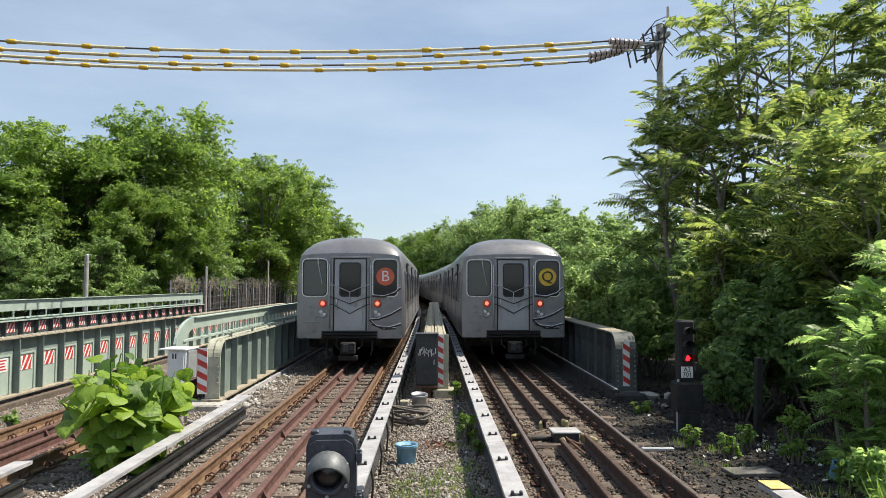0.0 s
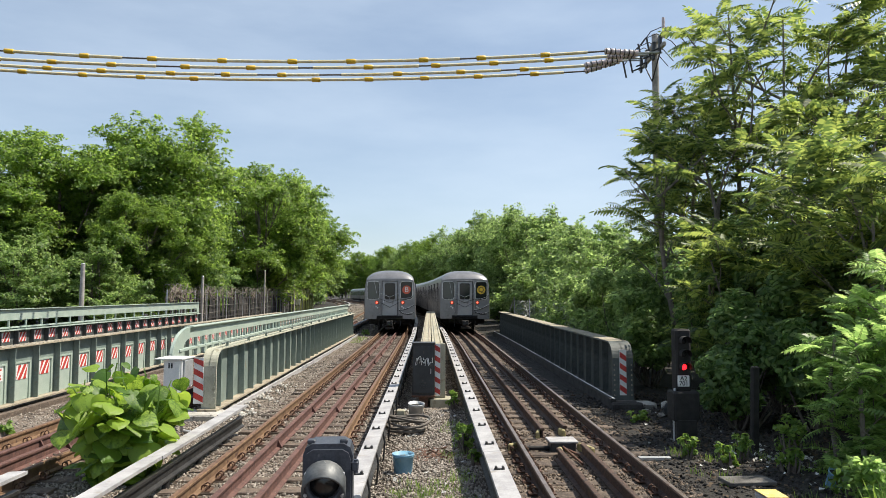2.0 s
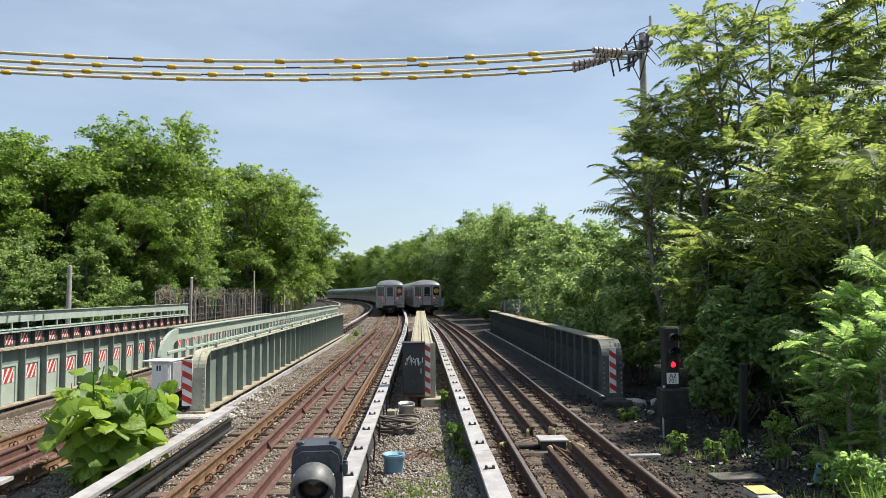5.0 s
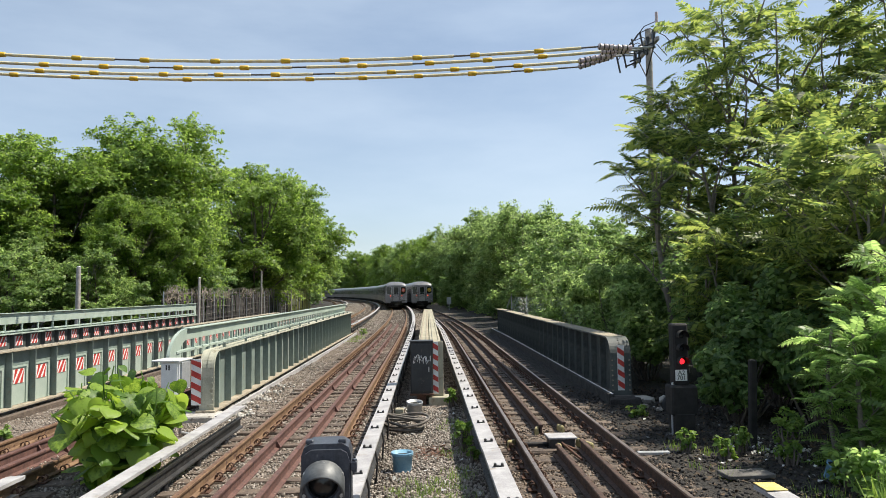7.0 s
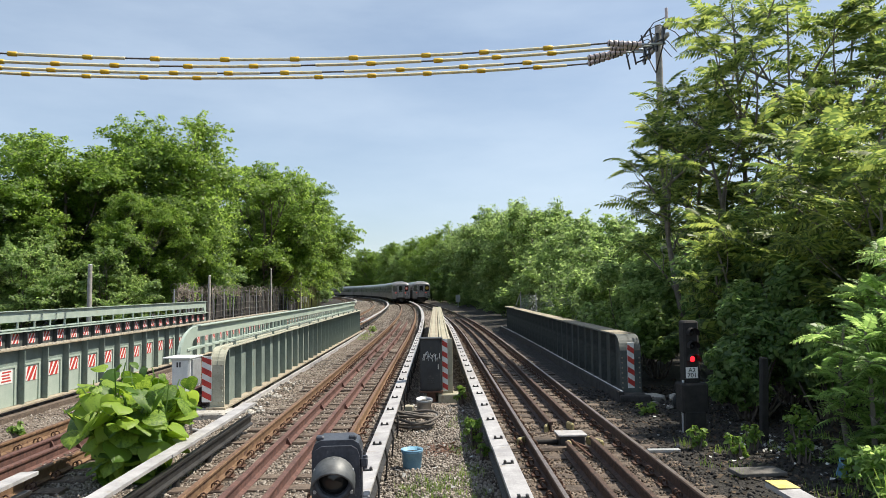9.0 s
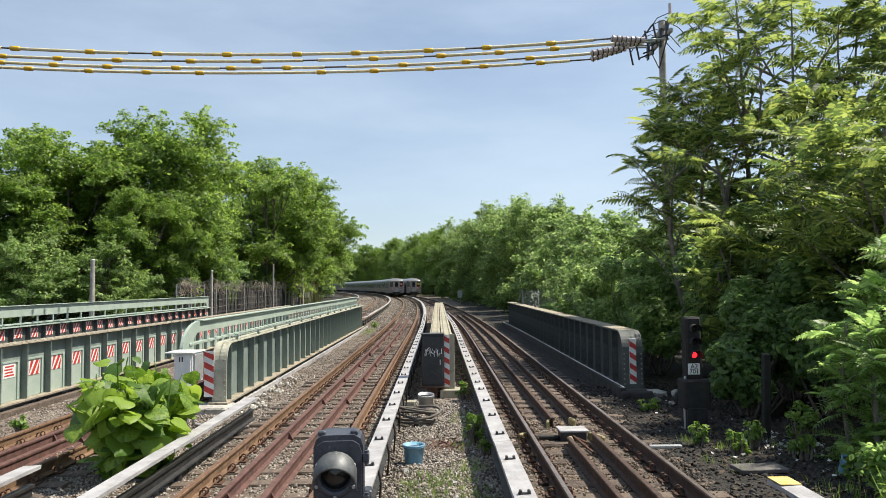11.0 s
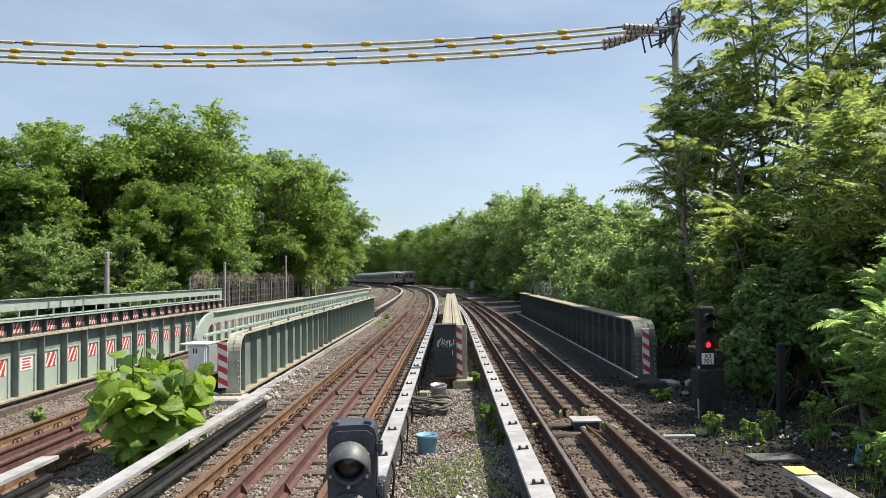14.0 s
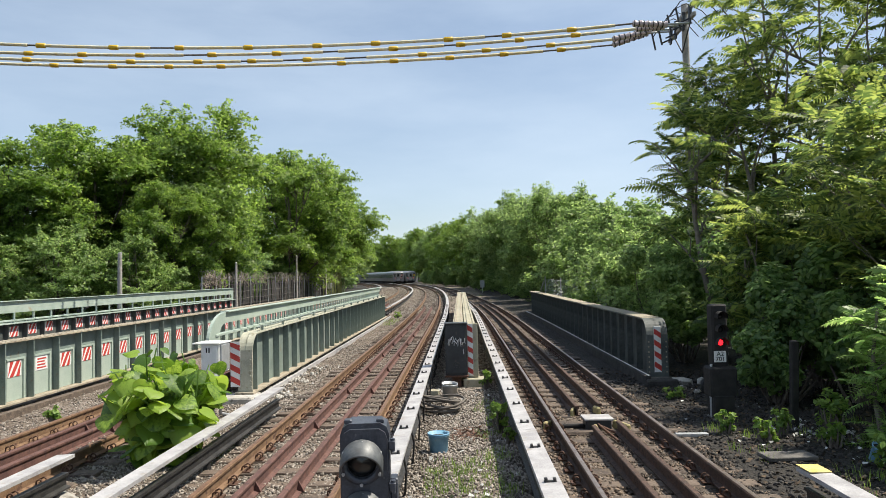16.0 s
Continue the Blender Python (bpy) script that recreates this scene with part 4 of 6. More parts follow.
# ---- trees ----
LEAF_V = np.array([(0, -0.5, 0), (0.34, -0.12, 0.06), (0.2, 0.3, 0.02), (0, 0.55, -0.1), (-0.2, 0.3, 0.02), (-0.34, -0.12, 0.06)], float)
LEAF_F = np.array([(0, 1, 2, 3), (0, 3, 4, 5)])
FAR_V = np.array([(0, -0.5, 0.05), (0.32, 0, -0.04), (0, 0.55, 0.03), (-0.32, 0, -0.04)], float)
FAR_F = np.array([(0, 1, 2, 3)])


def limb_tube(g, a, b, r0, r1, rng, bend=0.12, steps=5):
    a, b = Vector(a), Vector(b)
    L = (b - a).length
    off = Vector((rng.uniform(-1, 1), rng.uniform(-1, 1), rng.uniform(-0.3, 0.6))) * L * bend
    pts = [a.lerp(b, k / steps) + off * math.sin(math.pi * k / steps) for k in range(steps + 1)]
    g.tube(pts, [r0 + (r1 - r0) * k / steps for k in range(steps + 1)], 7)
    return pts


def build_tree(name, label, height, spread, clumps, leaves, leaf, material, bark, seed, low=0.16, trunk_r=0.22, stems=1, lift=0.0, lobes_n=15):
    """Tapered trunk with limbs, and a crown of leafy sprays gathered in uneven lobes with gaps between them."""
    rng, nr = random.Random(seed), np.random.default_rng(seed)
    tree = thing(name, label, "tree", group="trees beside the line")
    wood = Geo()
    lobes = []
    for i in range(lobes_n):
        h, a = (i + rng.random()) / lobes_n, i * 2.399 + rng.uniform(-0.5, 0.5)
        prof = math.sin(math.pi * (0.14 + 0.74 * h) ** 0.9) ** 0.6
        big = spread * rng.uniform(0.27, 0.5) * (1 - 0.3 * h)
        d = max(0.0, spread * prof * rng.uniform(0.75, 1.15) - big)
        lobes.append((Vector((d * math.cos(a), d * math.sin(a), height * (low + (1 - low) * h) - big * h + 0.3 * big * (1 - h))), big))
    weights = [b ** 2 for _, b in lobes]
    sprays = []
    for i in range(clumps):
        c, big = rng.choices(lobes, weights)[0]
        d = Vector((rng.gauss(0, 1), rng.gauss(0, 1), rng.gauss(0.25, 1))).normalized()
        d = (d + Vector((c.x, c.y, 0)) * (0.45 / spread)).normalized()
        if d.z < -0.55:
            d.z = -0.3 * d.z
        kind = rng.random()
        reach = rng.uniform(0.3, 0.75) if kind < 0.2 else (rng.uniform(0.8, 1.02) if kind < 0.9 else rng.uniform(1.05, 1.3))
        p = c + Vector((d.x, d.y, d.z * 0.85)) * big * reach
        if p.z > 0.25:
            sprays.append((p, d, rng.uniform(0.6, 1.0) if kind >= 0.9 else rng.uniform(0.8, 1.5)))
    for st in range(stems):
        lean = Vector((rng.uniform(-0.1, 0.1), rng.uniform(-0.1, 0.1), 0)) * height * (1.5 if stems > 1 else 0.5)
        base = Vector((rng.uniform(-0.4, 0.4), rng.uniform(-0.4, 0.4), 0)) if stems > 1 else Vector((0, 0, 0))
        trunk = limb_tube(wood, base, base + lean + Vector((0, 0, height * 0.85)), trunk_r, trunk_r * 0.15, rng, 0.05, 8)
        for c, big in lobes[st::stems]:
            k = min(7, max(1, int(c.z / height * 8) - 2))
            limb = limb_tube(wood, trunk[k], c, trunk_r * (0.45 - 0.04 * k), trunk_r * 0.1, rng)
            near = [p for p, _, _ in sprays if (p - c).length < big * 1.35][:9]
            for p in near:
                limb_tube(wood, limb[rng.randrange(3, 6)], p, trunk_r * 0.09, 0.012, rng, 0.12, 3)
    part("trunk", wood, bark, tree)
    pl, no, sz = [], [], []
    for p, d, s in sprays:
        n = int(leaves * s * rng.uniform(0.7, 1.2))
        long = height ** 0.6 * 0.19 * s * rng.uniform(0.75, 1.2)
        t = (d + Vector((rng.gauss(0, 0.3), rng.gauss(0, 0.3), -0.12 + lift * rng.uniform(0.3, 1.4)))).normalized()
        u = Vector((-t.y, t.x, 0.02)).normalized()
        w = t.cross(u)
        k = nr.uniform(-0.7, 1.0, n)
        wide = (0.55 - 0.3 * np.maximum(k, 0)) * long
        q = np.array(p) + np.outer(k * long, t) + np.outer(nr.normal(size=n) * 0.62 * wide, u) + np.outer(nr.normal(size=n) * 0.3 * wide, w)
        q[:, 2] -= 0.22 * long * np.maximum(k, 0) ** 2
        pl.append(q)
        no.append(nr.normal(size=(n, 3)) * 0.5 + np.array(d) * 0.5 + (0, 0, 0.65))
        sz.append(leaf * nr.uniform(0.6, 1.3, n))
    pl, no, sz = np.concatenate(pl), np.concatenate(no), np.concatenate(sz)
    v, f = strew(FAR_V, FAR_F, pl, turns_from(no, nr), sz)
    part("crown", array_mesh("crown", v, f, material), material, tree)
    return tree


def build_woods():
    maple = build_tree("maple_tree", "tall dark green maple behind the fence", 16.0, 6.6, 900, 80, 0.24, LEAF_MAPLE, BARK, 11, 0.15, 0.3, lobes_n=19)
    maple_b = build_tree("maple_tree", "broad dense green tree behind the fence", 14.5, 6.2, 850, 80, 0.235, LEAF_MAPLE, BARK, 12, 0.12, 0.28, lobes_n=17)
    locust = build_tree("locust_tree", "feathery light green locust tree beside the line", 12.5, 5.0, 640, 80, 0.22, LEAF_LIGHT, BARK, 13, 0.2, 0.2, 2, 0.7)
    scrub = build_tree("scrub_tree", "low bushy green scrub tree", 6.0, 3.8, 340, 75, 0.18, LEAF_LIGHT, BARK, 14, 0.03, 0.1, 3, 0.5, 11)
    thick = build_tree("scrub_tree", "dark green bushy scrub behind the bridge", 6.5, 4.0, 360, 75, 0.2, LEAF_SHRUB, BARK, 15, 0.03, 0.1, 3, 0.2, 11)
    rows = [  # kind, x, y, turn, size
        (maple_b, -32.2, 50, 250, 0.9), (maple_b, -27.0, 50.5, 130, 1.03), (maple_b, -24.0, 55, 30, 1.08), (maple, -21.8, 56.5, 40, 1.1), (maple_b, -18.6, 75, 77, 1.2), (maple, -19.6, 99, 190, 1.2), (locust, -21.3, 112, 140, 1.35),
        (maple, -24.5, 68, 300, 0.95), (maple_b, -20.2, 86, 20, 1.1), (maple_b, -38.5, 52, 10, 0.75), (maple_b, -29.2, 47, 300, 0.74), (maple_b, -31, 62, 200, 0.9), (maple, -26.5, 136, 220, 1.1),
        (locust, -25.2, 152, 330, 1.3), (maple_b, -35, 180, 15, 1.2), (locust, -43, 208, 95, 1.3), (maple, -55, 240, 205, 1.1),
        (scrub, -21.5, 45, 20, 0.95), (scrub, -25.5, 43, 120, 1.05), (scrub, -30, 42, 220, 1.0), (thick, -36, 42, 320, 1.1), (maple_b, -20.6, 49.5, 220, 0.68), (thick, -20, 60, 100, 1.0), (thick, -20.5, 72, 10, 1.0), (thick, -21, 86, 200, 1.0), (thick, -21, 104, 40, 1.1), (thick, -41, 46, 90, 1.2),
        (locust, 9.9, 95, 30, 1.14), (locust, 12.2, 80, 250, 0.92), (locust, 13.4, 66, 210, 0.62), (locust, 6.8, 118, 260, 1.08), (maple, 2.6, 150, 170, 1.0), (locust, 8.4, 106, 300, 1.1), (maple, -3.6, 200, 40, 1.15), (maple_b, 0, 172, 100, 1.12),
        (locust, -8.5, 222, 280, 1.45), (maple, -16, 268, 65, 1.3), (maple_b, -26, 290, 155, 1.4), (maple, -38, 315, 25, 1.3), (maple, -55, 340, 85, 1.3), (maple_b, -12, 245, 185, 1.35),
        (scrub, 8.6, 70, 60, 1.1), (scrub, 8.4, 60, 150, 1.0), (scrub, 9.9, 51, 240, 1.3), (scrub, 11.6, 52, 10, 0.9), (scrub, 9.2, 44, 330, 1.17), (scrub, 8.8, 37, 190, 1.02), (scrub, 7.6, 31, 70, 0.85), (scrub, 10.8, 38, 280, 1.1), (scrub, 10.8, 30, 20, 1.0),
        (scrub, 7.6, 82, 100, 1.0), (scrub, 6.2, 96, 50, 1.0), (scrub, 4.6, 112, 12, 1.0), (scrub, 2.6, 130, 200, 1.1), (scrub, -0.6, 152, 130, 1.1), (scrub, -4.6, 176, 30, 1.2), (maple, 16, 100, 20, 0.85), (maple_b, 20, 78, 120, 0.62), (scrub, 15, 48, 210, 1.0),
    ]
    for k in range(22):
        x, y, a = along(60 + 7.5 * k, 8.8 + 0.5 * math.sin(k * 2.2))
        rows.append((thick if k % 3 else scrub, x, y, 47 * k % 360, 0.62 + 0.12 * math.sin(k * 1.7) + 0.003 * k))
    rows += [(locust, 8.7, 60, 15, 0.85), (locust, 8.8, 72, 140, 0.92), (locust, 8.2, 86, 220, 1.06), (locust, 6.8, 104, 300, 1.1), (locust, 5.2, 127, 60, 1.2)]
    for k in range(16):
        x, y, a = along(118 + 14 * k, -18.5)
        rows.append((thick, x, y, 83 * k % 360, 1.0 + 0.2 * math.sin(k * 1.3)))
    for k in range(9):
        rows.append((maple_b if k % 2 else maple, -30 - 14 * k, 345 + 6 * k, 61 * k % 360, 1.35))
        rows.append((thick, -34 - 14 * k, 338 + 5 * k, 29 * k % 360, 1.6))
    used = set()
    for proto, x, y, turn, size in rows:
        m = pose(x, y, -0.35, 0, 0, turn) @ Matrix.Scale(size, 4)
        if proto.name in used:
            t = copy_thing(proto, pose(x, y, -0.35, 0, 0, turn))
            t.scale = (size, size, size)
        else:
            used.add(proto.name)
            proto.matrix_world = m


def pinnate_leaf(pairs=11, seed=0):
    """One long compound leaf drooping along +x, unit length."""
    rng = random.Random(seed)
    v, f = [], []
    for i in range(pairs * 2 + 1):
        k = min(1.0, (i // 2 + 1.2) / (pairs + 1.0))
        x, z = k, 0.16 * k - 0.42 * k * k
        side = 0 if i == pairs * 2 else (1 if i % 2 else -1)
        L = 0.23 * (0.65 + 0.5 * math.sin(math.pi * min(1, k * 0.95))) * rng.uniform(0.85, 1.1)
        w = L * 0.2
        d = Vector((0.35, side, -0.28 + rng.uniform(-0.12, 0.12))).normalized() if side else Vector((1, 0, -0.55)).normalized()
        q = Vector((1, 0, 0)) if side else Vector((0, 1, 0))
        b = Vector((x, 0, z))
        o = len(v)
        sag = Vector((0, 0, -0.16 * L))
        v += [b, b + d * L * 0.22 + q * w * 0.9, b + d * L * 0.6 + q * w * 0.72, b + d * L + sag, b + d * L * 0.6 - q * w * 0.72, b + d * L * 0.22 - q * w * 0.9]
        f += [(o, o + 1, o + 2, o + 5), (o + 5, o + 2, o + 3, o + 4)]
    for i in range(6):
        k0, k1 = i / 6, (i + 1) / 6
        o = len(v)
        for k, w in ((k0, 0.006), (k1, 0.004)):
            v += [Vector((k, w, 0.16 * k - 0.42 * k * k)), Vector((k, -w, 0.16 * k - 0.42 * k * k))]
        f.append((o, o + 1, o + 3, o + 2))
    return np.array([tuple(p) for p in v]), np.array(f)


def build_ailanthus(x, y, height, spread, tips, seed, label, lean=(0, 0), low=0.3, leaf=1.0, stems=2, green=None):
    """Slim pale stems, rising branches, and at each branch end a spreading rosette of long compound leaves."""
    rng = random.Random(seed)
    tree = thing("tree_of_heaven", label, "tree", at=pose(x, y, -0.3), group="trees beside the line")
    tall = height > 6
    wood, ends, stems_pts = Geo(), [], []
    for st in range(stems):
        a = math.tau * st / stems + rng.uniform(-0.6, 0.6)
        top = Vector((lean[0] + math.cos(a) * spread * 0.3, lean[1] + math.sin(a) * spread * 0.3, height * rng.uniform(0.85, 0.97)))
        stems_pts.append(limb_tube(wood, (math.cos(a) * 0.25, math.sin(a) * 0.25, 0), top, 0.12 if tall else 0.04, 0.02, rng, 0.07, 9))
        ends.append((top, Vector((0, 0, 1))))
    boughs = max(8, int(tips / 4.0))
    for i in range(boughs):
        h = low + (1 - low) * ((i + rng.random()) / boughs) ** (0.75 if tall else 0.9)
        a = i * 2.399 + rng.uniform(-0.4, 0.4)
        prof = math.sin(math.pi * (0.2 + 0.6 * (h - low) / (1 - low))) ** 0.7
        r = spread * prof * rng.uniform(0.55, 1.05)
        e = Vector((lean[0] * h + r * math.cos(a), lean[1] * h + r * math.sin(a), height * h))
        sp = stems_pts[i % stems]
        k = min(8, max(1, int((h - 0.16) * 9)))
        limb = limb_tube(wood, sp[k], e, 0.045 if tall else 0.014, 0.014 if tall else 0.007, rng, 0.12, 5)
        ends.append((e, (e - limb[3]).normalized()))
        for q in range(2):
            b = limb[rng.randrange(2, 5)]
            turn = rng.uniform(0, math.tau)
            f = b.lerp(e, rng.uniform(0.1, 0.7)) + Vector((math.cos(turn), math.sin(turn), rng.uniform(0.1, 0.9))) * rng.uniform(0.4, 0.9) * (spread * 0.33 if tall else spread * 0.5)
            limb_tube(wood, b, f, 0.016 if tall else 0.008, 0.007, rng, 0.1, 3)
            ends.append((f, (f - b).normalized()))
    part("trunk", wood, PALE_BARK, tree)
    pv, pf = pinnate_leaf(10, seed)
    places, turns, sizes = [], [], []
    for e, d in ends:
        count, spin = rng.randint(7, 9), rng.uniform(0, math.tau)
        for q in range(count):
            a = spin + math.tau * q / count + rng.uniform(-0.25, 0.25)
            ax = (Vector((math.cos(a), math.sin(a), rng.uniform(-0.45, 0.95))) + d * 0.3).normalized()
            ay = Vector((0, 0, 1)).cross(ax).normalized()
            ay = (ay + Vector((0, 0, rng.gauss(0, 0.5)))).normalized()
            az = ax.cross(ay).normalized()
            ay = az.cross(ax)
            turns.append(np.array([ax, ay, az]).T)
            places.append(e - d * rng.uniform(0, 0.55))
            sizes.append(leaf * rng.uniform(0.6, 1.1))
    v, f = strew(pv, pf, np.array([tuple(p) for p in places]), np.array(turns), np.array(sizes))
    green = green or LEAF_AIL
    part("crown", array_mesh("crown", v, f, green), green, tree)
    return tree


def build_shrub(x, y, r, h, n, leaf, material, seed, label, name="shrub"):
    rng, nr = random.Random(seed), np.random.default_rng(seed)
    sh = thing(name, label, "shrub", at=pose(x, y, -0.3), group="shrubs beside the line")
    wood = Geo()
    pl, no = [], []
    for _ in range(14):
        a, k = rng.uniform(0, math.tau), rng.random() ** 0.5
        e = Vector((math.cos(a) * r * k * 0.8, math.sin(a) * r * k * 0.8, h * (0.35 + 0.6 * rng.random())))
        limb_tube(wood, (e.x * 0.15, e.y * 0.15, 0), e, 0.03, 0.006, rng)
        cr = rng.uniform(0.3, 0.55) * r * 0.8
        m = n // 14
        d = nr.normal(size=(m, 3))
        d /= np.linalg.norm(d, axis=1, keepdims=True)
        p = np.array(e) + d * (cr * nr.random(m) ** 0.45)[:, None]
        p[:, 2] = np.abs(p[:, 2]) + 0.03
        pl.append(p)
        no.append(d * 0.7 + nr.normal(size=(m, 3)) * 0.5 + (0, 0, 0.6))
    part("branchwork", wood, BARK, sh)
    pl, no = np.concatenate(pl), np.concatenate(no)
    v, f = strew(LEAF_V, LEAF_F, pl, turns_from(no, nr), leaf * nr.uniform(0.6, 1.3, len(pl)))
    part("foliage", array_mesh("foliage", v, f, material), material, sh)
    return sh


def build_near_greenery():
    build_ailanthus(9.9, 21.0, 11.8, 3.0, 96, 21, "tall tree of heaven with long feathery leaves", (0.1, 0), 0.28)
    build_ailanthus(13.2, 19.5, 11.3, 3.1, 86, 22, "tall tree of heaven with long feathery leaves", (0.2, 0.3), 0.25)
    build_ailanthus(7.8, 20.2, 7.6, 2.4, 56, 23, "leaning young tree of heaven with feathery leaves", (-0.3, 0.2), 0.42, 0.9)
    build_ailanthus(10.3, 16.5, 7.4, 2.4, 76, 24, "young tree of heaven in the thicket", (0.2, 0), 0.25, 0.9)
    build_ailanthus(6.75, 10.0, 3.2, 1.0, 52, 25, "bright young tree of heaven beside the signal", (0.1, 0), 0.25, 0.5, 2, LEAF_SUNLIT)
    build_ailanthus(5.85, 9.4, 2.1, 0.8, 44, 33, "bright low young tree of heaven on the bank", (-0.05, 0), 0.12, 0.45, 3, LEAF_SUNLIT)
    build_ailanthus(6.2, 8.9, 2.5, 0.7, 36, 34, "bright young tree of heaven on the bank", (0, 0), 0.15, 0.45, 2, LEAF_SUNLIT)
    build_ailanthus(7.5, 16.6, 4.6, 1.4, 44, 26, "dark young tree of heaven above the girder end", (-0.3, 0), 0.2, 0.7, 2)
    build_ailanthus(8.6, 14.4, 5.6, 1.9, 75, 28, "young tree of heaven behind the signal", (0, 0), 0.3, 0.75, 2)
    build_ailanthus(6.5, 15.2, 3.9, 1.1, 32, 29, "dark young tree of heaven by the girder end", (0, 0), 0.25, 0.7, 2)
    build_ailanthus(8.6, 13.4, 4.2, 1.6, 56, 27, "young tree of heaven in the thicket", (0, 0), 0.15, 0.7, 2)
    build_ailanthus(8.9, 22.6, 9.6, 1.9, 44, 30, "slender tree of heaven in front of the pole", (-0.2, 0), 0.35)
    build_ailanthus(7.9, 12.4, 5.4, 1.5, 72, 31, "leafy tree of heaven over the shaded bank", (0, 0), 0.2, 0.8, 3)
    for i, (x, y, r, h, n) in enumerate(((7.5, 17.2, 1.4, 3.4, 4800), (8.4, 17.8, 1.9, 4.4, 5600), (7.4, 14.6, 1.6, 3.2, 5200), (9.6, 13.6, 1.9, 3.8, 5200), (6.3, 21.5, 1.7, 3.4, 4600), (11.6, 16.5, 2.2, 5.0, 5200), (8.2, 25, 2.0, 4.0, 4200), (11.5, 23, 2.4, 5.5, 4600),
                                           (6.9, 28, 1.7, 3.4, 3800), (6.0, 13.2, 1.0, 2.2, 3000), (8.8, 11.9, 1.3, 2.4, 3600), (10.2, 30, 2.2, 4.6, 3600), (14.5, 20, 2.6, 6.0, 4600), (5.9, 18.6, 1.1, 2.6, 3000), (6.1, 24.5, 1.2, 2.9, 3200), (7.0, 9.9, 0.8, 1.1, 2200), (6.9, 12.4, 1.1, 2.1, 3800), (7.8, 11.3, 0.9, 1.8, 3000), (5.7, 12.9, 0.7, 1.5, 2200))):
        # sunlight on some of the shrubs is put into a lighter leaf colour
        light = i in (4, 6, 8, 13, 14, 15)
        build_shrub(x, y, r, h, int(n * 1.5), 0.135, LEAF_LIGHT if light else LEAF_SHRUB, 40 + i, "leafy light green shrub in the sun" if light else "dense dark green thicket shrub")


build_ground()
build_track(-2.16, "rusty railway track with guard rails on timber ties", [(-0.3, -16.0, 52), (0.2, -16.0, 52)], 1)
build_track(2.16, "railway track with guard rails on dark timber ties", [(-0.21, -16.0, 10.6), (0.22, -16.0, 10.9), (-0.21, 12.1, 55), (0.22, 12.3, 55)], 2, True)
build_track(-6.03, "rusty express track beyond the girder", [(-0.21, -16.0, 60), (0.21, -16.0, 60)], 3)
build_track(-11.25, "rusty outer local track between the girders", [], 4)
build_third_rail(-9.85, 44, 330, "power rail under grey cover boards on the outer track", 11)
build_third_rail(-0.79, 6.2, 330, "power rail under pale grey cover boards", 5)
build_third_rail(0.79, -12.0, 60, "power rail under pale grey cover boards", 6, lift_until=11.0)
build_third_rail(-3.4, -12.0, 12.8, "power rail under a whitish cover board", 7, nubs=False)
build_third_rail(-4.66, -12.0, 8.1, "power rail under a whitish cover board", 8, nubs=False)
build_third_rail(-4.66, 44, 330, "power rail under grey cover boards beyond the bridge", 9)
build_third_rail(3.45, -12.0, 7.2, "cover board with a yellow painted end", 10, tip=True, nubs=False)
build_girder(-4.5, 1, BRIDGE_0, BRIDGE_1, 1.15, GREEN, FLANGE, "grey-green riveted plate girder with striped end", width=0.15, plate=(-0.3, -0.1), end_mat=FLANGE)
build_girder(-9.0, 1, 12.7, 42.0, 1.16, GREEN, TAN, "grey-green plate girder with red and white plates", signs=True, first=0.65, text_at=1)
build_girder(-13.5, 1, 10.0, 41.0, 1.12, DARK_GREEN, PALE_GREEN, "dark green plate girder with red and white plates", signs=True, lift=0.29, board=False)
build_girder(4.3, -1, 15.5, 41.5, 1.22, DARK_GREEN, TAN, "grimy dark plate girder with striped end", low_mat=STAINED, width=0.23, plate=(-0.08, 0.07), end_mat=DARK_GREEN)
mid, _ = build_girder(0.05, 1, 15.75, 46.0, 1.12, CREAM, CREAM, "cream plate girder between the two tracks", width=0.26, board=False)
for ox in (-0.2, -0.06, 0.1, 0.24):
    part("deck_rib", Geo().box(0.05 + ox - 0.025, 0.05 + ox + 0.025, 16.3, 46.0, 1.12, 1.14, 0.004), CREAM if ox > 0 else TAN, mid)
build_railing(-4.74, 12.9, BRIDGE_1, 1.64, 0.22, 1.17, True, "pale green railing beam with a rounded end")
build_railing(-13.5, 12.0, 41.0, 1.76, 0.34, 1.14, False, "pale green railing beam on short posts")
build_trains()
build_woods()
build_near_greenery()

# ---- signals, boxes and small things near the tracks ----


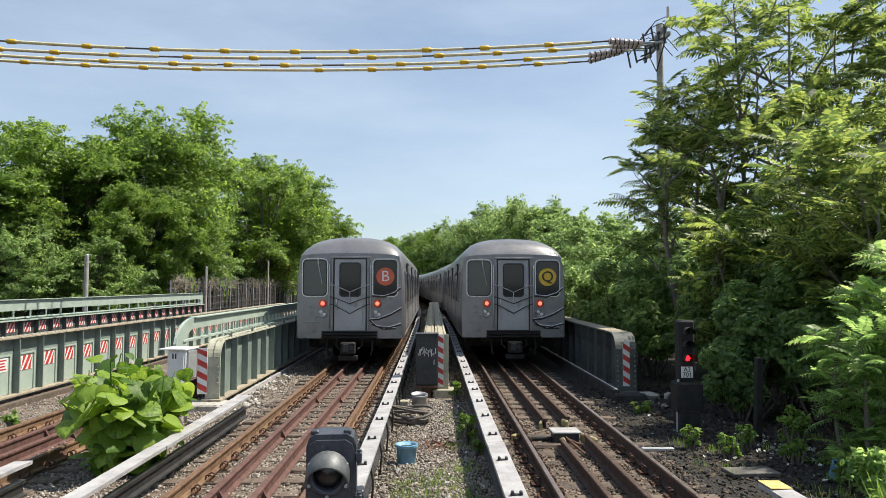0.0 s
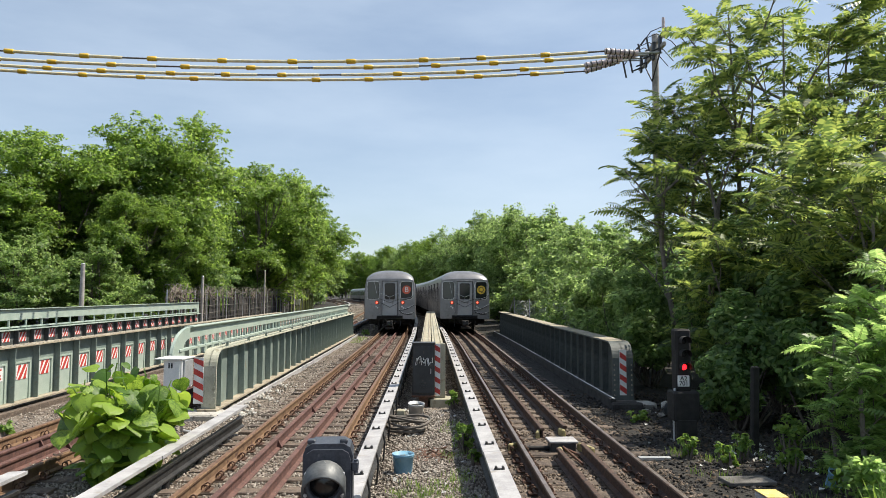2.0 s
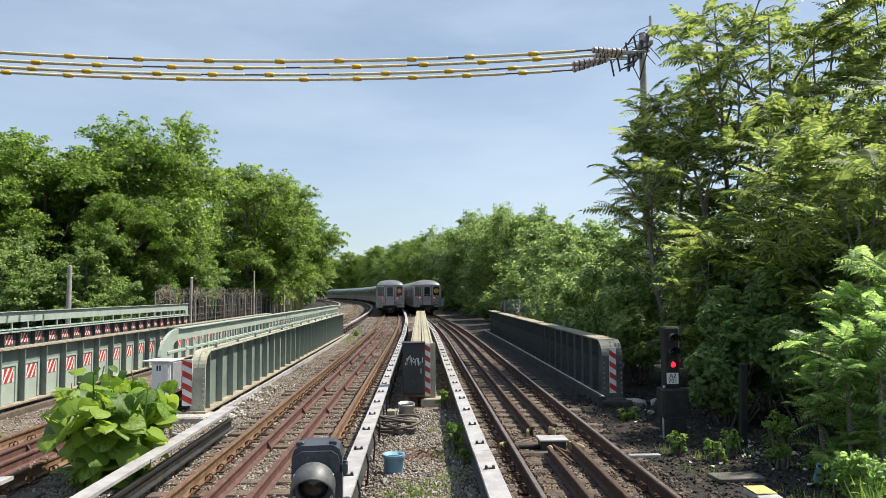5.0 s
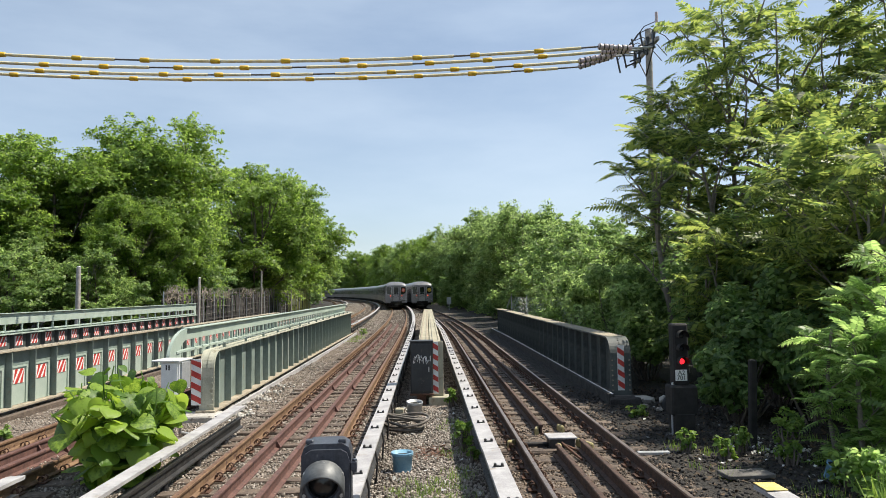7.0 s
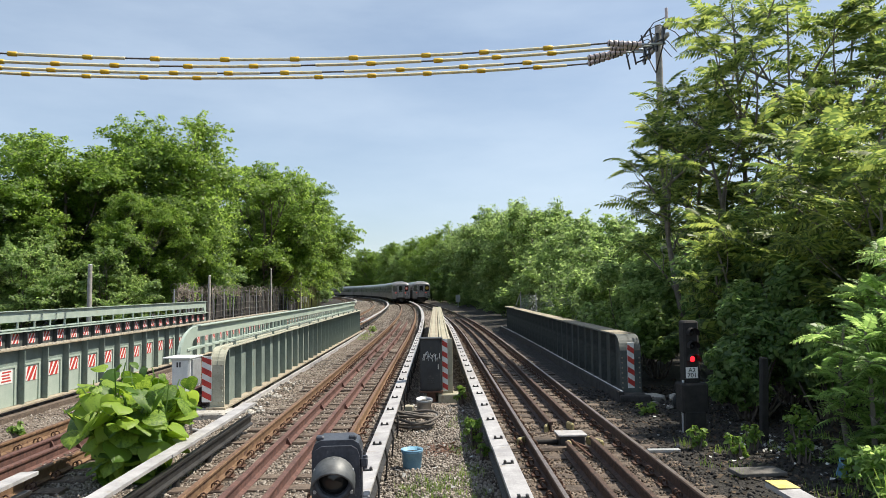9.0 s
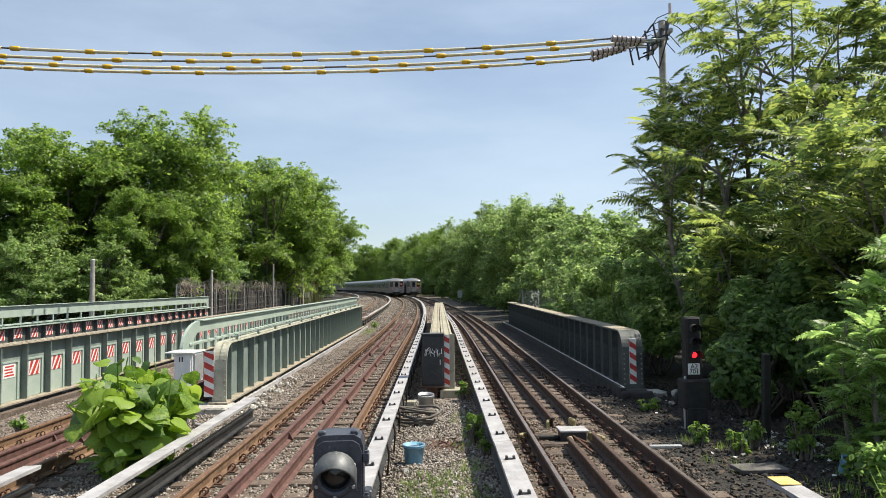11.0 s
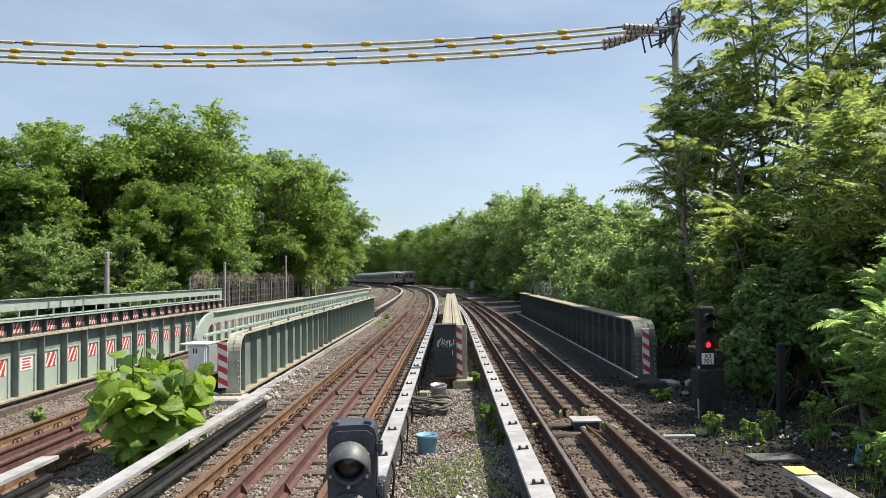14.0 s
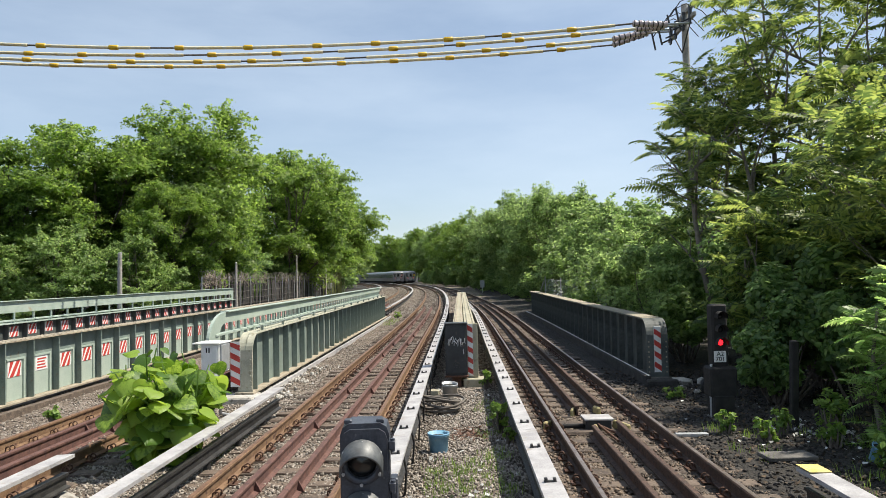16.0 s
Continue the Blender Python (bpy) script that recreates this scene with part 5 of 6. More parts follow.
def build_dwarf_signal():
    th = thing("dwarf_signal", "blue-grey cast iron dwarf signal with hooded unlit lamps", "signal", at=pose(-0.775, 5.4, 0, 0, 0, 4))
    body = Geo()
    out = [(-0.19, -0.1), (0.19, -0.1), (0.19, 1.06), (0.17, 1.12), (0.12, 1.15), (-0.12, 1.15), (-0.17, 1.12), (-0.19, 1.06)]
    body.prism(out, 0.02, 0.3, "y")
    part("case", body, DWARF_GREY, th)
    inner = [(p * 0.93, 0.02 + (q - 0.02) * 0.965) for p, q in out]
    part("door_plate", Geo().prism(inner, -0.012, 0.022, "y"), DWARF_GREY, th)
    part("post", Geo().cyl((0, 0.16, -0.3), (0, 0.16, -0.08), 0.09, seg=14).box(-0.2, 0.2, -0.02, 0.34, -0.31, -0.27, 0.01), DWARF_GREY, th)
    for z in (0.86, 0.47):
        lamp = part("lamp_ring", Geo().lathe([(0.115, 0.02), (0.16, 0.02), (0.165, -0.02), (0.15, -0.03), (0.118, -0.03), (0.115, 0.0)], (-0.02, -0.02, z), 24, "y"), DWARF_GREY, th)
        part("lens", Geo().lathe([(0.0, -0.03), (0.06, -0.022), (0.116, 0.0), (0.116, 0.02)], (-0.02, -0.01, z), 24, "y"), PANE, lamp, "dark unlit lens")
        hood = Geo()
        v, n = [], 13
        for rr in (0.152, 0.166):
            for yy, cut in ((-0.03, 0.0), (-0.24, 0.07)):
                for k in range(n):
                    a = math.radians(-8 + 196 * k / (n - 1))
                    y2 = yy if yy > -0.1 else yy * (0.55 + 0.45 * max(0, math.sin(a)))
                    v.append((-0.02 + rr * math.cos(a), y2, z + 0.015 - cut + rr * math.sin(a)))
        f = []
        for k in range(n - 1):
            f += [(k, k + 1, n + k + 1, n + k), (2 * n + k, 3 * n + k, 3 * n + k + 1, 2 * n + k + 1), (n + k, n + k + 1, 3 * n + k + 1, 3 * n + k)]
        part("hood", hood.add(v, f, True), HOOD, lamp, "worn pale grey hood")
        for k in range(6):
            a = k * math.pi / 3 + 0.5
            part("bolt", Geo().cyl((-0.02 + 0.16 * math.cos(a), -0.06, z + 0.16 * math.sin(a)), (-0.02 + 0.16 * math.cos(a), -0.02, z + 0.16 * math.sin(a)), 0.014, seg=6), GALV, lamp)
    for z in (0.98, 0.66, 0.3):
        part("hinge", Geo().box(0.18, 0.235, 0.0, 0.09, z - 0.035, z + 0.035, 0.008).cyl((0.215, 0.02, z - 0.05), (0.215, 0.02, z + 0.05), 0.018, seg=8), DWARF_GREY, th)
    for x in (-0.13, 0.12):
        part("top_lug", Geo().box(x - 0.03, x + 0.03, 0.05, 0.12, 1.14, 1.175, 0.008), DWARF_GREY, th)
    part("latch_box", Geo().box(0.19, 0.25, 0.1, 0.24, 0.52, 0.7, 0.01), DWARF_GREY, th)


def build_wayside_signal():
    th = thing("wayside_signal", "black wayside signal showing red beside the track", "signal", at=pose(4.31, 11.85, 0))
    part("pedestal", Geo().box(-0.16, 0.18, -0.15, 0.2, -0.3, 0.2, 0.02), UNDER, th)
    part("relay_case", Geo().box(-0.2, 0.24, -0.14, 0.24, 0.16, 0.66, 0.03), UNDER, th)
    part("case", Geo().box(-0.11, 0.15, -0.02, 0.24, 0.64, 1.7, 0.03), UNDER, th)
    for i, z in enumerate((1.5, 1.28, 1.06)):
        lens = part("lens", Geo().lathe([(0.0, -0.02), (0.034, -0.012), (0.048, 0.01)], (0.02, -0.03, z), 18, "y"), SIGNAL_RED if i == 2 else PANE, th, "lit red lens" if i == 2 else "dark unlit lens")
        v = []
        for yy in (-0.02, -0.17):
            for k in range(11):
                a = math.radians(200 - 220 * k / 10)
                v.append((0.02 + 0.088 * math.cos(a), yy, z + 0.088 * math.sin(a)))
        part("hood", Geo().add(v, [(k, k + 1, 12 + k, 11 + k) for k in range(10)], True), UNDER, lens)
    plate = part("number_plate", Geo().box(-0.1, 0.1, -0.045, -0.03, 0.735, 0.92, 0.004), WHITE, th, "white plate with black signal number")
    for txt, z in (("A2", 0.87), ("701", 0.785)):
        part("lettering", letter_mesh(txt, 0.105, "lettering"), BLACK, plate, at=Matrix.Translation((0.0, -0.048, z)) @ pose(0, 0, 0, 90, 0, 0))
    part("conduit", Geo().tube([(-0.16, 0.0, -0.3), (-0.17, -0.02, 0.4), (-0.13, 0.02, 0.7)], 0.022, 7), GALV, th)


def build_cabinet():
    th = thing("signal_cabinet", "dark grey steel cabinet with white scrawl on a post", "cabinet", at=pose(-0.13, 15.35, 0))
    body = part("body", Geo().box(-0.24, 0.24, 0.0, 0.34, 0.08, 1.2, 0.012), DARK_GREY, th)
    part("door", Geo().box(-0.215, 0.215, -0.018, 0.0, 0.12, 1.15, 0.008), DARK_GREY, th)
    part("lid", Geo().box(-0.26, 0.26, -0.03, 0.36, 1.2, 1.225, 0.006), DARK_GREY, th)
    part("base_plate", Geo().box(-0.26, 0.26, -0.02, 0.36, 0.04, 0.08, 0.006), RUST, th)
    part("post", Geo().box(-0.1, 0.1, 0.08, 0.26, -0.3, 0.05, 0.01), RUST, th, "rusty steel post")
    rng = random.Random(4)
    scrawl = Geo()
    for k in range(13):
        x0, z0 = -0.18 + k * 0.027, 0.83 + rng.uniform(-0.04, 0.05)
        pts = [(x0 + 0.05 * q * rng.uniform(0.1, 0.5), -0.0215, z0 + rng.uniform(-0.09, 0.09)) for q in range(4)]
        scrawl.tube(pts, 0.0075, 4)
    part("scrawl", scrawl, WHITE, body, "unreadable white scrawl")
    for row in range(3):
        part("vent", Geo().box(-0.08, 0.08, -0.024, -0.017, 0.24 + row * 0.045, 0.255 + row * 0.045), BLACK, th)
    part("handle", Geo().box(0.15, 0.17, -0.05, -0.018, 0.55, 0.66, 0.005), GALV, th)


def build_striped_post():
    x, y = 0.22, 15.5
    th = thing("striped_marker", "cream end post with red and white slanting stripes", "marker", at=pose(x, y, 0))
    part("post", Geo().box(-0.11, 0.13, 0.0, 0.06, 0.0, 1.2, 0.006), CREAM, th)
    bd = part("board", Geo().box(-0.1, 0.02, -0.014, 0.0, 0.05, 1.19, 0.002), WHITE, th)
    for k in range(5):
        z = 0.07 + k * 0.23
        part("stripe", Geo().prism([(-0.098, z + 0.07), (0.018, z), (0.018, min(1.18, z + 0.11)), (-0.098, min(1.18, z + 0.18))], -0.017, -0.0145, "y"), RED, bd)
    part("sill", Geo().box(-0.2, 0.3, -0.15, 0.3, -0.3, 0.0, 0.02), CREAM, th, "cream timber sill")


def build_junction_box():
    th = thing("junction_box", "pale grey steel junction box on a post by the girder", "junction box", at=pose(-4.56, 12.35, 0.06, 0, 0, -6))
    part("body", Geo().box(-0.1, 0.24, 0.0, 0.42, 0.56, 1.08, 0.012), WHITE, th)
    part("lid", Geo().box(-0.24, 0.27, -0.06, 0.46, 1.08, 1.105, 0.006), WHITE, th)
    part("door", Geo().box(-0.07, 0.21, -0.018, 0.0, 0.6, 1.04, 0.006), WHITE, th)
    part("side_flange", Geo().box(0.24, 0.275, 0.03, 0.36, 0.6, 1.06, 0.004), GALV, th)
    for k in (0, 1):
        part("hinge", Geo().box(0.0 + k * 0.05, 0.025 + k * 0.05, -0.022, -0.017, 0.93, 1.02), BLACK, th)
    part("post", Geo().cyl((0.0, 0.2, -0.3), (0.0, 0.2, 0.6), 0.05, seg=12), GALV, th)
    part("conduit", Geo().tube([(0.16, 0.2, 0.6), (0.16, 0.2, 0.1), (0.12, 0.3, -0.2), (0.2, 0.6, -0.3)], 0.03, 8), GALV, th)


def build_bucket(x, y, r, h, material, label, tilt=0.0):
    th = thing("bucket", label, "bucket", at=pose(x, y, ground_height(x, y) - 0.01, tilt, 0, 20), group="buckets on the gravel")
    part("pail", Geo().lathe([(0.0, 0.0), (r * 0.84, 0.0), (r * 0.86, 0.01), (r, h), (r * 1.06, h), (r * 1.06, h - 0.02), (r * 1.0, h - 0.03), (r * 0.97, h - 0.005), (r * 0.83, 0.03), (0.0, 0.03)], (0, 0, 0), 22), material, th)
    part("rim", Geo().lathe([(r * 0.97, h * 0.86), (r * 1.04, h * 0.865), (r * 1.04, h * 0.9), (r * 0.985, h * 0.905)], (0, 0, 0), 22), material, th)
    part("murky_water", Geo().cyl((0, 0, h * 0.8), (0, 0, h * 0.82), r * 0.95, seg=20), UNDER, th, "dark murky water")
    part("handle", Geo().tube([(math.cos(a) * r * 1.07, -0.02 - abs(math.sin(a)) * 0.02, h * 0.88 - math.sin(a) * r * 0.7) for a in [math.pi * k / 10 for k in range(11)]], 0.006, 5), GALV, th)


def build_cable_coil():
    th = thing("cable_coil", "coil of dusty dark cable lying on the gravel", "cable", at=pose(-0.42, 12.6, -0.19))
    rng = random.Random(3)
    for k in range(6):
        r = 0.24 + 0.035 * (k % 4)
        dx, dy = rng.uniform(-0.07, 0.07), rng.uniform(-0.07, 0.07)
        tz, ta = rng.uniform(0.05, 0.4), rng.uniform(0, math.tau)
        pts = [(dx + r * 1.15 * math.cos(a), dy + r * math.sin(a), 0.03 + 0.035 * k + tz * r * (1 + math.cos(a - ta)) * 0.7) for a in [math.tau * q / 28 for q in range(28)]]
        part("loop", Geo().tube(pts, 0.022, 7, True), HOSE, th)
    part("tail", Geo().tube([(0.25, 0.1, 0.05), (0.32, 0.35, 0.08), (0.2, 0.55, 0.12), (-0.1, 0.6, 0.05), (-0.3, 0.4, 0.0)], 0.022, 7), HOSE, th)
    part("connector", Geo().box(-0.2, -0.04, 0.72, 0.9, -0.02, 0.28, 0.012).box(-0.18, -0.06, 0.715, 0.725, 0.04, 0.22), CREAM, th, "rusty cream terminal box")
    part("plug", Geo().cyl((0.02, -0.25, -0.05), (0.02, -0.25, 0.13), 0.06, 0.05, 10), BLACK, th)


def build_track_box():
    th = thing("track_box", "pale grey equipment box between the rails", "equipment box", at=pose(2.12, 11.25, -0.05, 0, 0, 1))
    part("housing", Geo().box(-0.2, 0.2, -0.16, 0.16, -0.2, 0.0, 0.012), DARK_GREY, th)
    part("lid", Geo().box(-0.23, 0.23, -0.19, 0.19, 0.0, 0.03, 0.008), BOARD, th, "pale grey flat lid")
    part("arm", Geo().box(-0.62, -0.2, -0.04, 0.04, -0.14, -0.08, 0.015), UNDER, th)
    part("rod", Geo().tube([(-0.02, -0.2, -0.05), (0.05, -0.5, -0.1), (0.1, -1.0, -0.12)], 0.02, 7), RUST, th)
    part("foot_rod", Geo().tube([(0.02, -0.2, -0.08), (0.22, -0.45, -0.14)], 0.02, 7), RUST, th)
    for x, y in ((-0.23, 0.95), (0.21, 1.1), (-0.1, -0.42), (0.38, -0.3), (0.3, -0.12), (-0.78, -0.05)):
        cap = thing("rail_end_cap", "worn yellow cap on a guard rail end", "rail cap", at=pose(2.12 + x, 11.25 + y, 0, 0, 0, x * 60), group="yellow caps on the guard rails")
        part("cap", Geo().box(-0.035, 0.035, -0.11, 0.11, -0.2, -0.07, 0.02), FADED_YELLOW, cap)


def heart_leaf(seed, n=8):
    """A broad soft leaf with three shallow points, a cleft at the stalk, a folded midrib and raised veins."""
    rng = random.Random(seed)
    outline = [(-0.14, 0.22), (-0.06, 0.47), (0.1, 0.61), (0.28, 0.65), (0.45, 0.61), (0.62, 0.49), (0.78, 0.32), (0.92, 0.15), (1.05, 0.012)]
    ph, v, f = rng.uniform(0, 6), [], []
    for i, (y, half) in enumerate(outline):
        half *= rng.uniform(0.95, 1.05)
        for j in range(-3, 4):
            q = abs(j) / 3
            t = max(0.0, y)
            z = -0.2 * t * t + 0.07 * q * (1 - t) - 0.1 * q * q + 0.022 * math.sin(6 * t + 2.2 * j + ph) - (0.02 if j in (-2, 0, 2) else 0.0)
            v.append((half * j / 3, y + (0.12 * (1 - q) if i == 0 else 0.0), z))
    for i in range(n):
        for j in range(6):
            f.append((i * 7 + j, i * 7 + j + 1, (i + 1) * 7 + j + 1, (i + 1) * 7 + j))
    return Geo().add(v, f, True)


def build_big_plant():
    rng = random.Random(8)
    th = thing("paulownia_sapling", "bushy sapling with large heart-shaped bright green leaves", "plant", at=pose(-4.19, 9.75, -0.26))
    meshes = [heart_leaf(k).mesh("leaf") for k in range(5)]
    stems = []
    for k in range(26):
        a = rng.uniform(0, math.tau)
        r = rng.uniform(0.15, 1.0)
        top = Vector((r * math.cos(a) * 0.72, r * math.sin(a) * 1.25, 1.58 - 0.6 * r * r + rng.uniform(-0.2, 0.14)))
        base = Vector((rng.uniform(-0.12, 0.12), rng.uniform(-0.2, 0.2), 0))
        g = Geo()
        pts = limb_tube(g, base, top, 0.02, 0.008, rng, 0.1, 6)
        part("stem", g, LEAF_SHRUB, th, "green leaf stem")
        stems.append(pts)
    for pts in stems:
        for q in range(12):
            t = 0.12 + 0.88 * q / 11
            i = min(5, int(t * 6))
            p = pts[i].lerp(pts[min(6, i + 1)], t * 6 - i)
            a = rng.uniform(0, math.tau)
            size = rng.uniform(0.15, 0.34) * (1.05 - 0.35 * (t > 0.95))
            out = Vector((math.cos(a), math.sin(a), 0)) * 0.11
            if p.length:
                out += Vector((p.x, p.y, 0)) * 0.04
            p = p + out
            m = Matrix.Translation(p) @ Matrix.Rotation(a - math.pi / 2 + rng.uniform(-0.3, 0.3), 4, "Z") @ Matrix.Rotation(rng.uniform(-1.0, 0.25), 4, "X") @ Matrix.Rotation(rng.gauss(0, 0.32), 4, "Y") @ Matrix.Scale(size, 4)
            if p.z < 0.12 or (p.x / 0.92) ** 2 + (p.y / 1.25) ** 2 > 1:
                continue
            part("leaf", meshes[rng.randrange(5)], LEAF_BIG, th, at=m)


def build_weeds():
    nr, rng = np.random.default_rng(9), random.Random(9)
    blade_v = np.array([(-0.5, 0, 0), (0.5, 0, 0), (0.3, 0.12, 0.55), (-0.3, 0.12, 0.55), (0.06, 0.34, 1.0), (-0.06, 0.34, 1.0)]) * (0.09, 1, 1)
    blade_f = np.array([(0, 1, 2, 3), (3, 2, 4, 5)])
    pl, tu, sz = [], [], []

    def tuft(x, y, r, n, h):
        for _ in range(n):
            a, d = rng.uniform(0, math.tau), r * math.sqrt(rng.random())
            px, py = x + d * math.cos(a), y + d * math.sin(a)
            pl.append((px, py, ground_height(px, py)))
            s = rng.uniform(0, math.tau)
            tu.append(((math.cos(s), -math.sin(s), 0), (math.sin(s), math.cos(s), 0), (0, 0, 1)))
            sz.append(h * rng.uniform(0.4, 1.2))

    for k in range(110):
        tuft(rng.uniform(-0.45, 0.6), rng.uniform(6.4, 9.4), rng.uniform(0.04, 0.16), 22, 0.085)
    for k in range(25):
        tuft(rng.uniform(0.2, 0.66), rng.uniform(9.5, 13.5), rng.uniform(0.05, 0.15), 22, 0.09)
    for k in range(60):
        tuft(rng.uniform(3.7, 6.5), rng.uniform(6.8, 11.5), rng.uniform(0.05, 0.2), 20, 0.12)
    for k in range(12):
        tuft(rng.uniform(-4.0, -3.6), rng.uniform(35, 42), 0.3, 30, 0.13)
    for k in range(26):
        tuft(rng.uniform(4.5, 5.6), rng.uniform(6.7, 7.7), rng.uniform(0.05, 0.16), 26, 0.42)
    v, f = strew(blade_v, blade_f, np.array(pl), np.array(tu), np.array(sz))
    single("grass", array_mesh("grass", v, f, LEAF_WEED), LEAF_WEED, "sparse low grass and weeds on the gravel", "grass", kind="stuff")
    spots = ((0.58, 11.1, 0.16, 0.55, 320), (0.5, 15.0, 0.14, 0.5, 220), (0.66, 10.3, 0.1, 0.3, 120), (3.95, 10.7, 0.14, 0.42, 240), (4.3, 10.1, 0.16, 0.4, 240), (4.65, 10.4, 0.16, 0.5, 260), (4.95, 9.6, 0.18, 0.45, 260), (4.05, 13.6, 0.2, 0.3, 200), (5.2, 8.6, 0.25, 0.5, 380), (5.7, 7.9, 0.3, 0.6, 420),
             (4.85, 7.35, 0.28, 0.42, 420), (-3.8, 41.5, 0.3, 0.4, 200), (-7.3, 12.3, 0.15, 0.35, 160), (5.5, 10.6, 0.25, 0.7, 350))
    build_shrub(5.2, 7.9, 0.5, 0.65, 1500, 0.085, LEAF_SUNLIT, 120, "bright leafy shrub at the sunny edge of the bank")
    for i, (x, y, r, h, n) in enumerate(spots):
        build_shrub(x, y, r, h, n, 0.075, LEAF_WEED, 90 + i, "small leafy weed growing from the gravel", "weed")


def build_stones():
    """Loose ballast, denser near the tracks."""
    nr = np.random.default_rng(5)
    t = (1 + 5 ** 0.5) / 2
    ico = np.array([(-1, t, 0), (1, t, 0), (-1, -t, 0), (1, -t, 0), (0, -1, t), (0, 1, t), (0, -1, -t), (0, 1, -t), (t, 0, -1), (t, 0, 1), (-t, 0, -1), (-t, 0, 1)]) / 1.9
    ico = ico * nr.uniform(0.7, 1.15, (12, 1)) * (1, 0.8, 0.6)
    faces = np.array([(0, 11, 5), (0, 5, 1), (0, 1, 7), (0, 7, 10), (0, 10, 11), (1, 5, 9), (5, 11, 4), (11, 10, 2), (10, 7, 6), (7, 1, 8), (3, 9, 4), (3, 4, 2), (3, 2, 6), (3, 6, 8), (3, 8, 9), (4, 9, 5), (2, 4, 11), (6, 2, 10), (8, 6, 7), (9, 8, 1)])
    octa = np.array([(1, 0.1, 0), (-0.9, 0, 0.2), (0.15, 0.85, 0.1), (0, -0.8, -0.1), (0.2, 0.1, 0.62), (-0.1, 0, -0.6)])
    octa_f = np.array([(0, 2, 4), (2, 1, 4), (1, 3, 4), (3, 0, 4), (2, 0, 5), (1, 2, 5), (3, 1, 5), (0, 3, 5)])
    zones = ((-5.6, 3.4, 5.5, 10, 34000), (-5.6, 3.4, 10, 15, 30000), (-4.2, 3.2, 15, 26, 26000), (-9, -4, 6, 16, 12000), (-4.2, -0.8, 26, 46, 9000), (-0.75, 0.75, 6, 15, 14000))
    pl = []
    for x0, x1, y0, y1, n in zones:
        x, y = nr.uniform(x0, x1, n), nr.uniform(y0, y1, n)
        z = np.array([ground_height(a, b) for a, b in zip(x, y)]) + nr.uniform(-0.028, 0.016, n)
        pl.append(np.stack([x, y, z], 1))
    pl = np.concatenate(pl)
    for c in (-2.16, 2.16, -6.03):
        for o in (-0.752, 0.752):
            keep = np.abs(pl[:, 0] - c - o) > 0.1
            pl = pl[keep]
    size = 0.014 + 0.024 * nr.random(len(pl)) ** 2
    grimy = pl[:, 0] > 0.95
    for keep, material, label in ((~grimy, STONE, "loose grey and brown ballast stones"), (grimy, STONE_DARK, "grimy dark brown ballast stones")):
        some = pl[keep]
        v, f = strew(octa, octa_f, some, turns_from(nr.normal(size=(len(some), 3)) + (0, 0, 0.8), nr), size[keep])
        single("ballast_stones", array_mesh("ballast_stones", v, f, material), material, label, "ballast", kind="stuff")
    n = 14000
    y = 46 + 110 * nr.random(n) ** 1.7
    x = np.array([along(q, o)[0] for q, o in zip(y, nr.uniform(-10.5, 0.4, n))])
    v, f = strew(octa, octa_f, np.stack([x, y, np.full(n, GROUND_Z + 0.01)], 1), turns_from(nr.normal(size=(n, 3)) + (0, 0, 0.8), nr), nr.uniform(0.03, 0.075, n) * (y / 60) ** 0.5)
    single("ballast_stones", array_mesh("ballast_stones", v, f, STONE), STONE, "coarse ballast stones along the curve", "ballast", kind="stuff")
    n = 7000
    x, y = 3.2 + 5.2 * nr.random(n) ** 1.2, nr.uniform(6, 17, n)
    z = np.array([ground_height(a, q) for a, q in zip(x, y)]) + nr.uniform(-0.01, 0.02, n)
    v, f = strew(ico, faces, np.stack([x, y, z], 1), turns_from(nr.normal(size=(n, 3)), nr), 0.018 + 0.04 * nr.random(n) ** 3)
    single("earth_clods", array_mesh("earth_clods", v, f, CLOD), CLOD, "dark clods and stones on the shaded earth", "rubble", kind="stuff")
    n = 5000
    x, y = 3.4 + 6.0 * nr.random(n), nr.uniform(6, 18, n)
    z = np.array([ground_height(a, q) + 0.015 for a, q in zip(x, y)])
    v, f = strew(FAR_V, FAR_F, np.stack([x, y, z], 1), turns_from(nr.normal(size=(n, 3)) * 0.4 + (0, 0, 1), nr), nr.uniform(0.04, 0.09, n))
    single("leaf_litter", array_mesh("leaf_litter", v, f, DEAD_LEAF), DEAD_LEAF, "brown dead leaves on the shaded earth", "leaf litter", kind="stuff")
    n = 90
    x, y = nr.normal(0.12, 0.2, n), nr.normal(10.9, 0.3, n)
    z = np.array([ground_height(a, q) + 0.04 for a, q in zip(x, y)])
    v, f = strew(FAR_V * (0.35, 1.6, 1.0), FAR_F, np.stack([x, y, z], 1), turns_from(nr.normal(size=(n, 3)) * 0.5 + (0, 0, 1), nr), nr.uniform(0.06, 0.14, n))
    single("rust_flakes", array_mesh("rust_flakes", v, f, RUST), RUST, "red-brown rust flakes lying on the gravel", "scrap", kind="stuff")
    n = 120
    x, y = nr.uniform(-4.4, -3.7, n), 14.4 + 5 * nr.random(n) ** 1.5
    z = np.array([ground_height(a, q) + 0.03 for a, q in zip(x, y)])
    v, f = strew(ico, faces, np.stack([x, y, z], 1), turns_from(nr.normal(size=(n, 3)), nr), nr.uniform(0.03, 0.075, n))
    single("pale_rubble", array_mesh("pale_rubble", v, f, CONCRETE), CONCRETE, "pale broken stones along the girder foot", "rubble", kind="stuff")
    rng = random.Random(12)
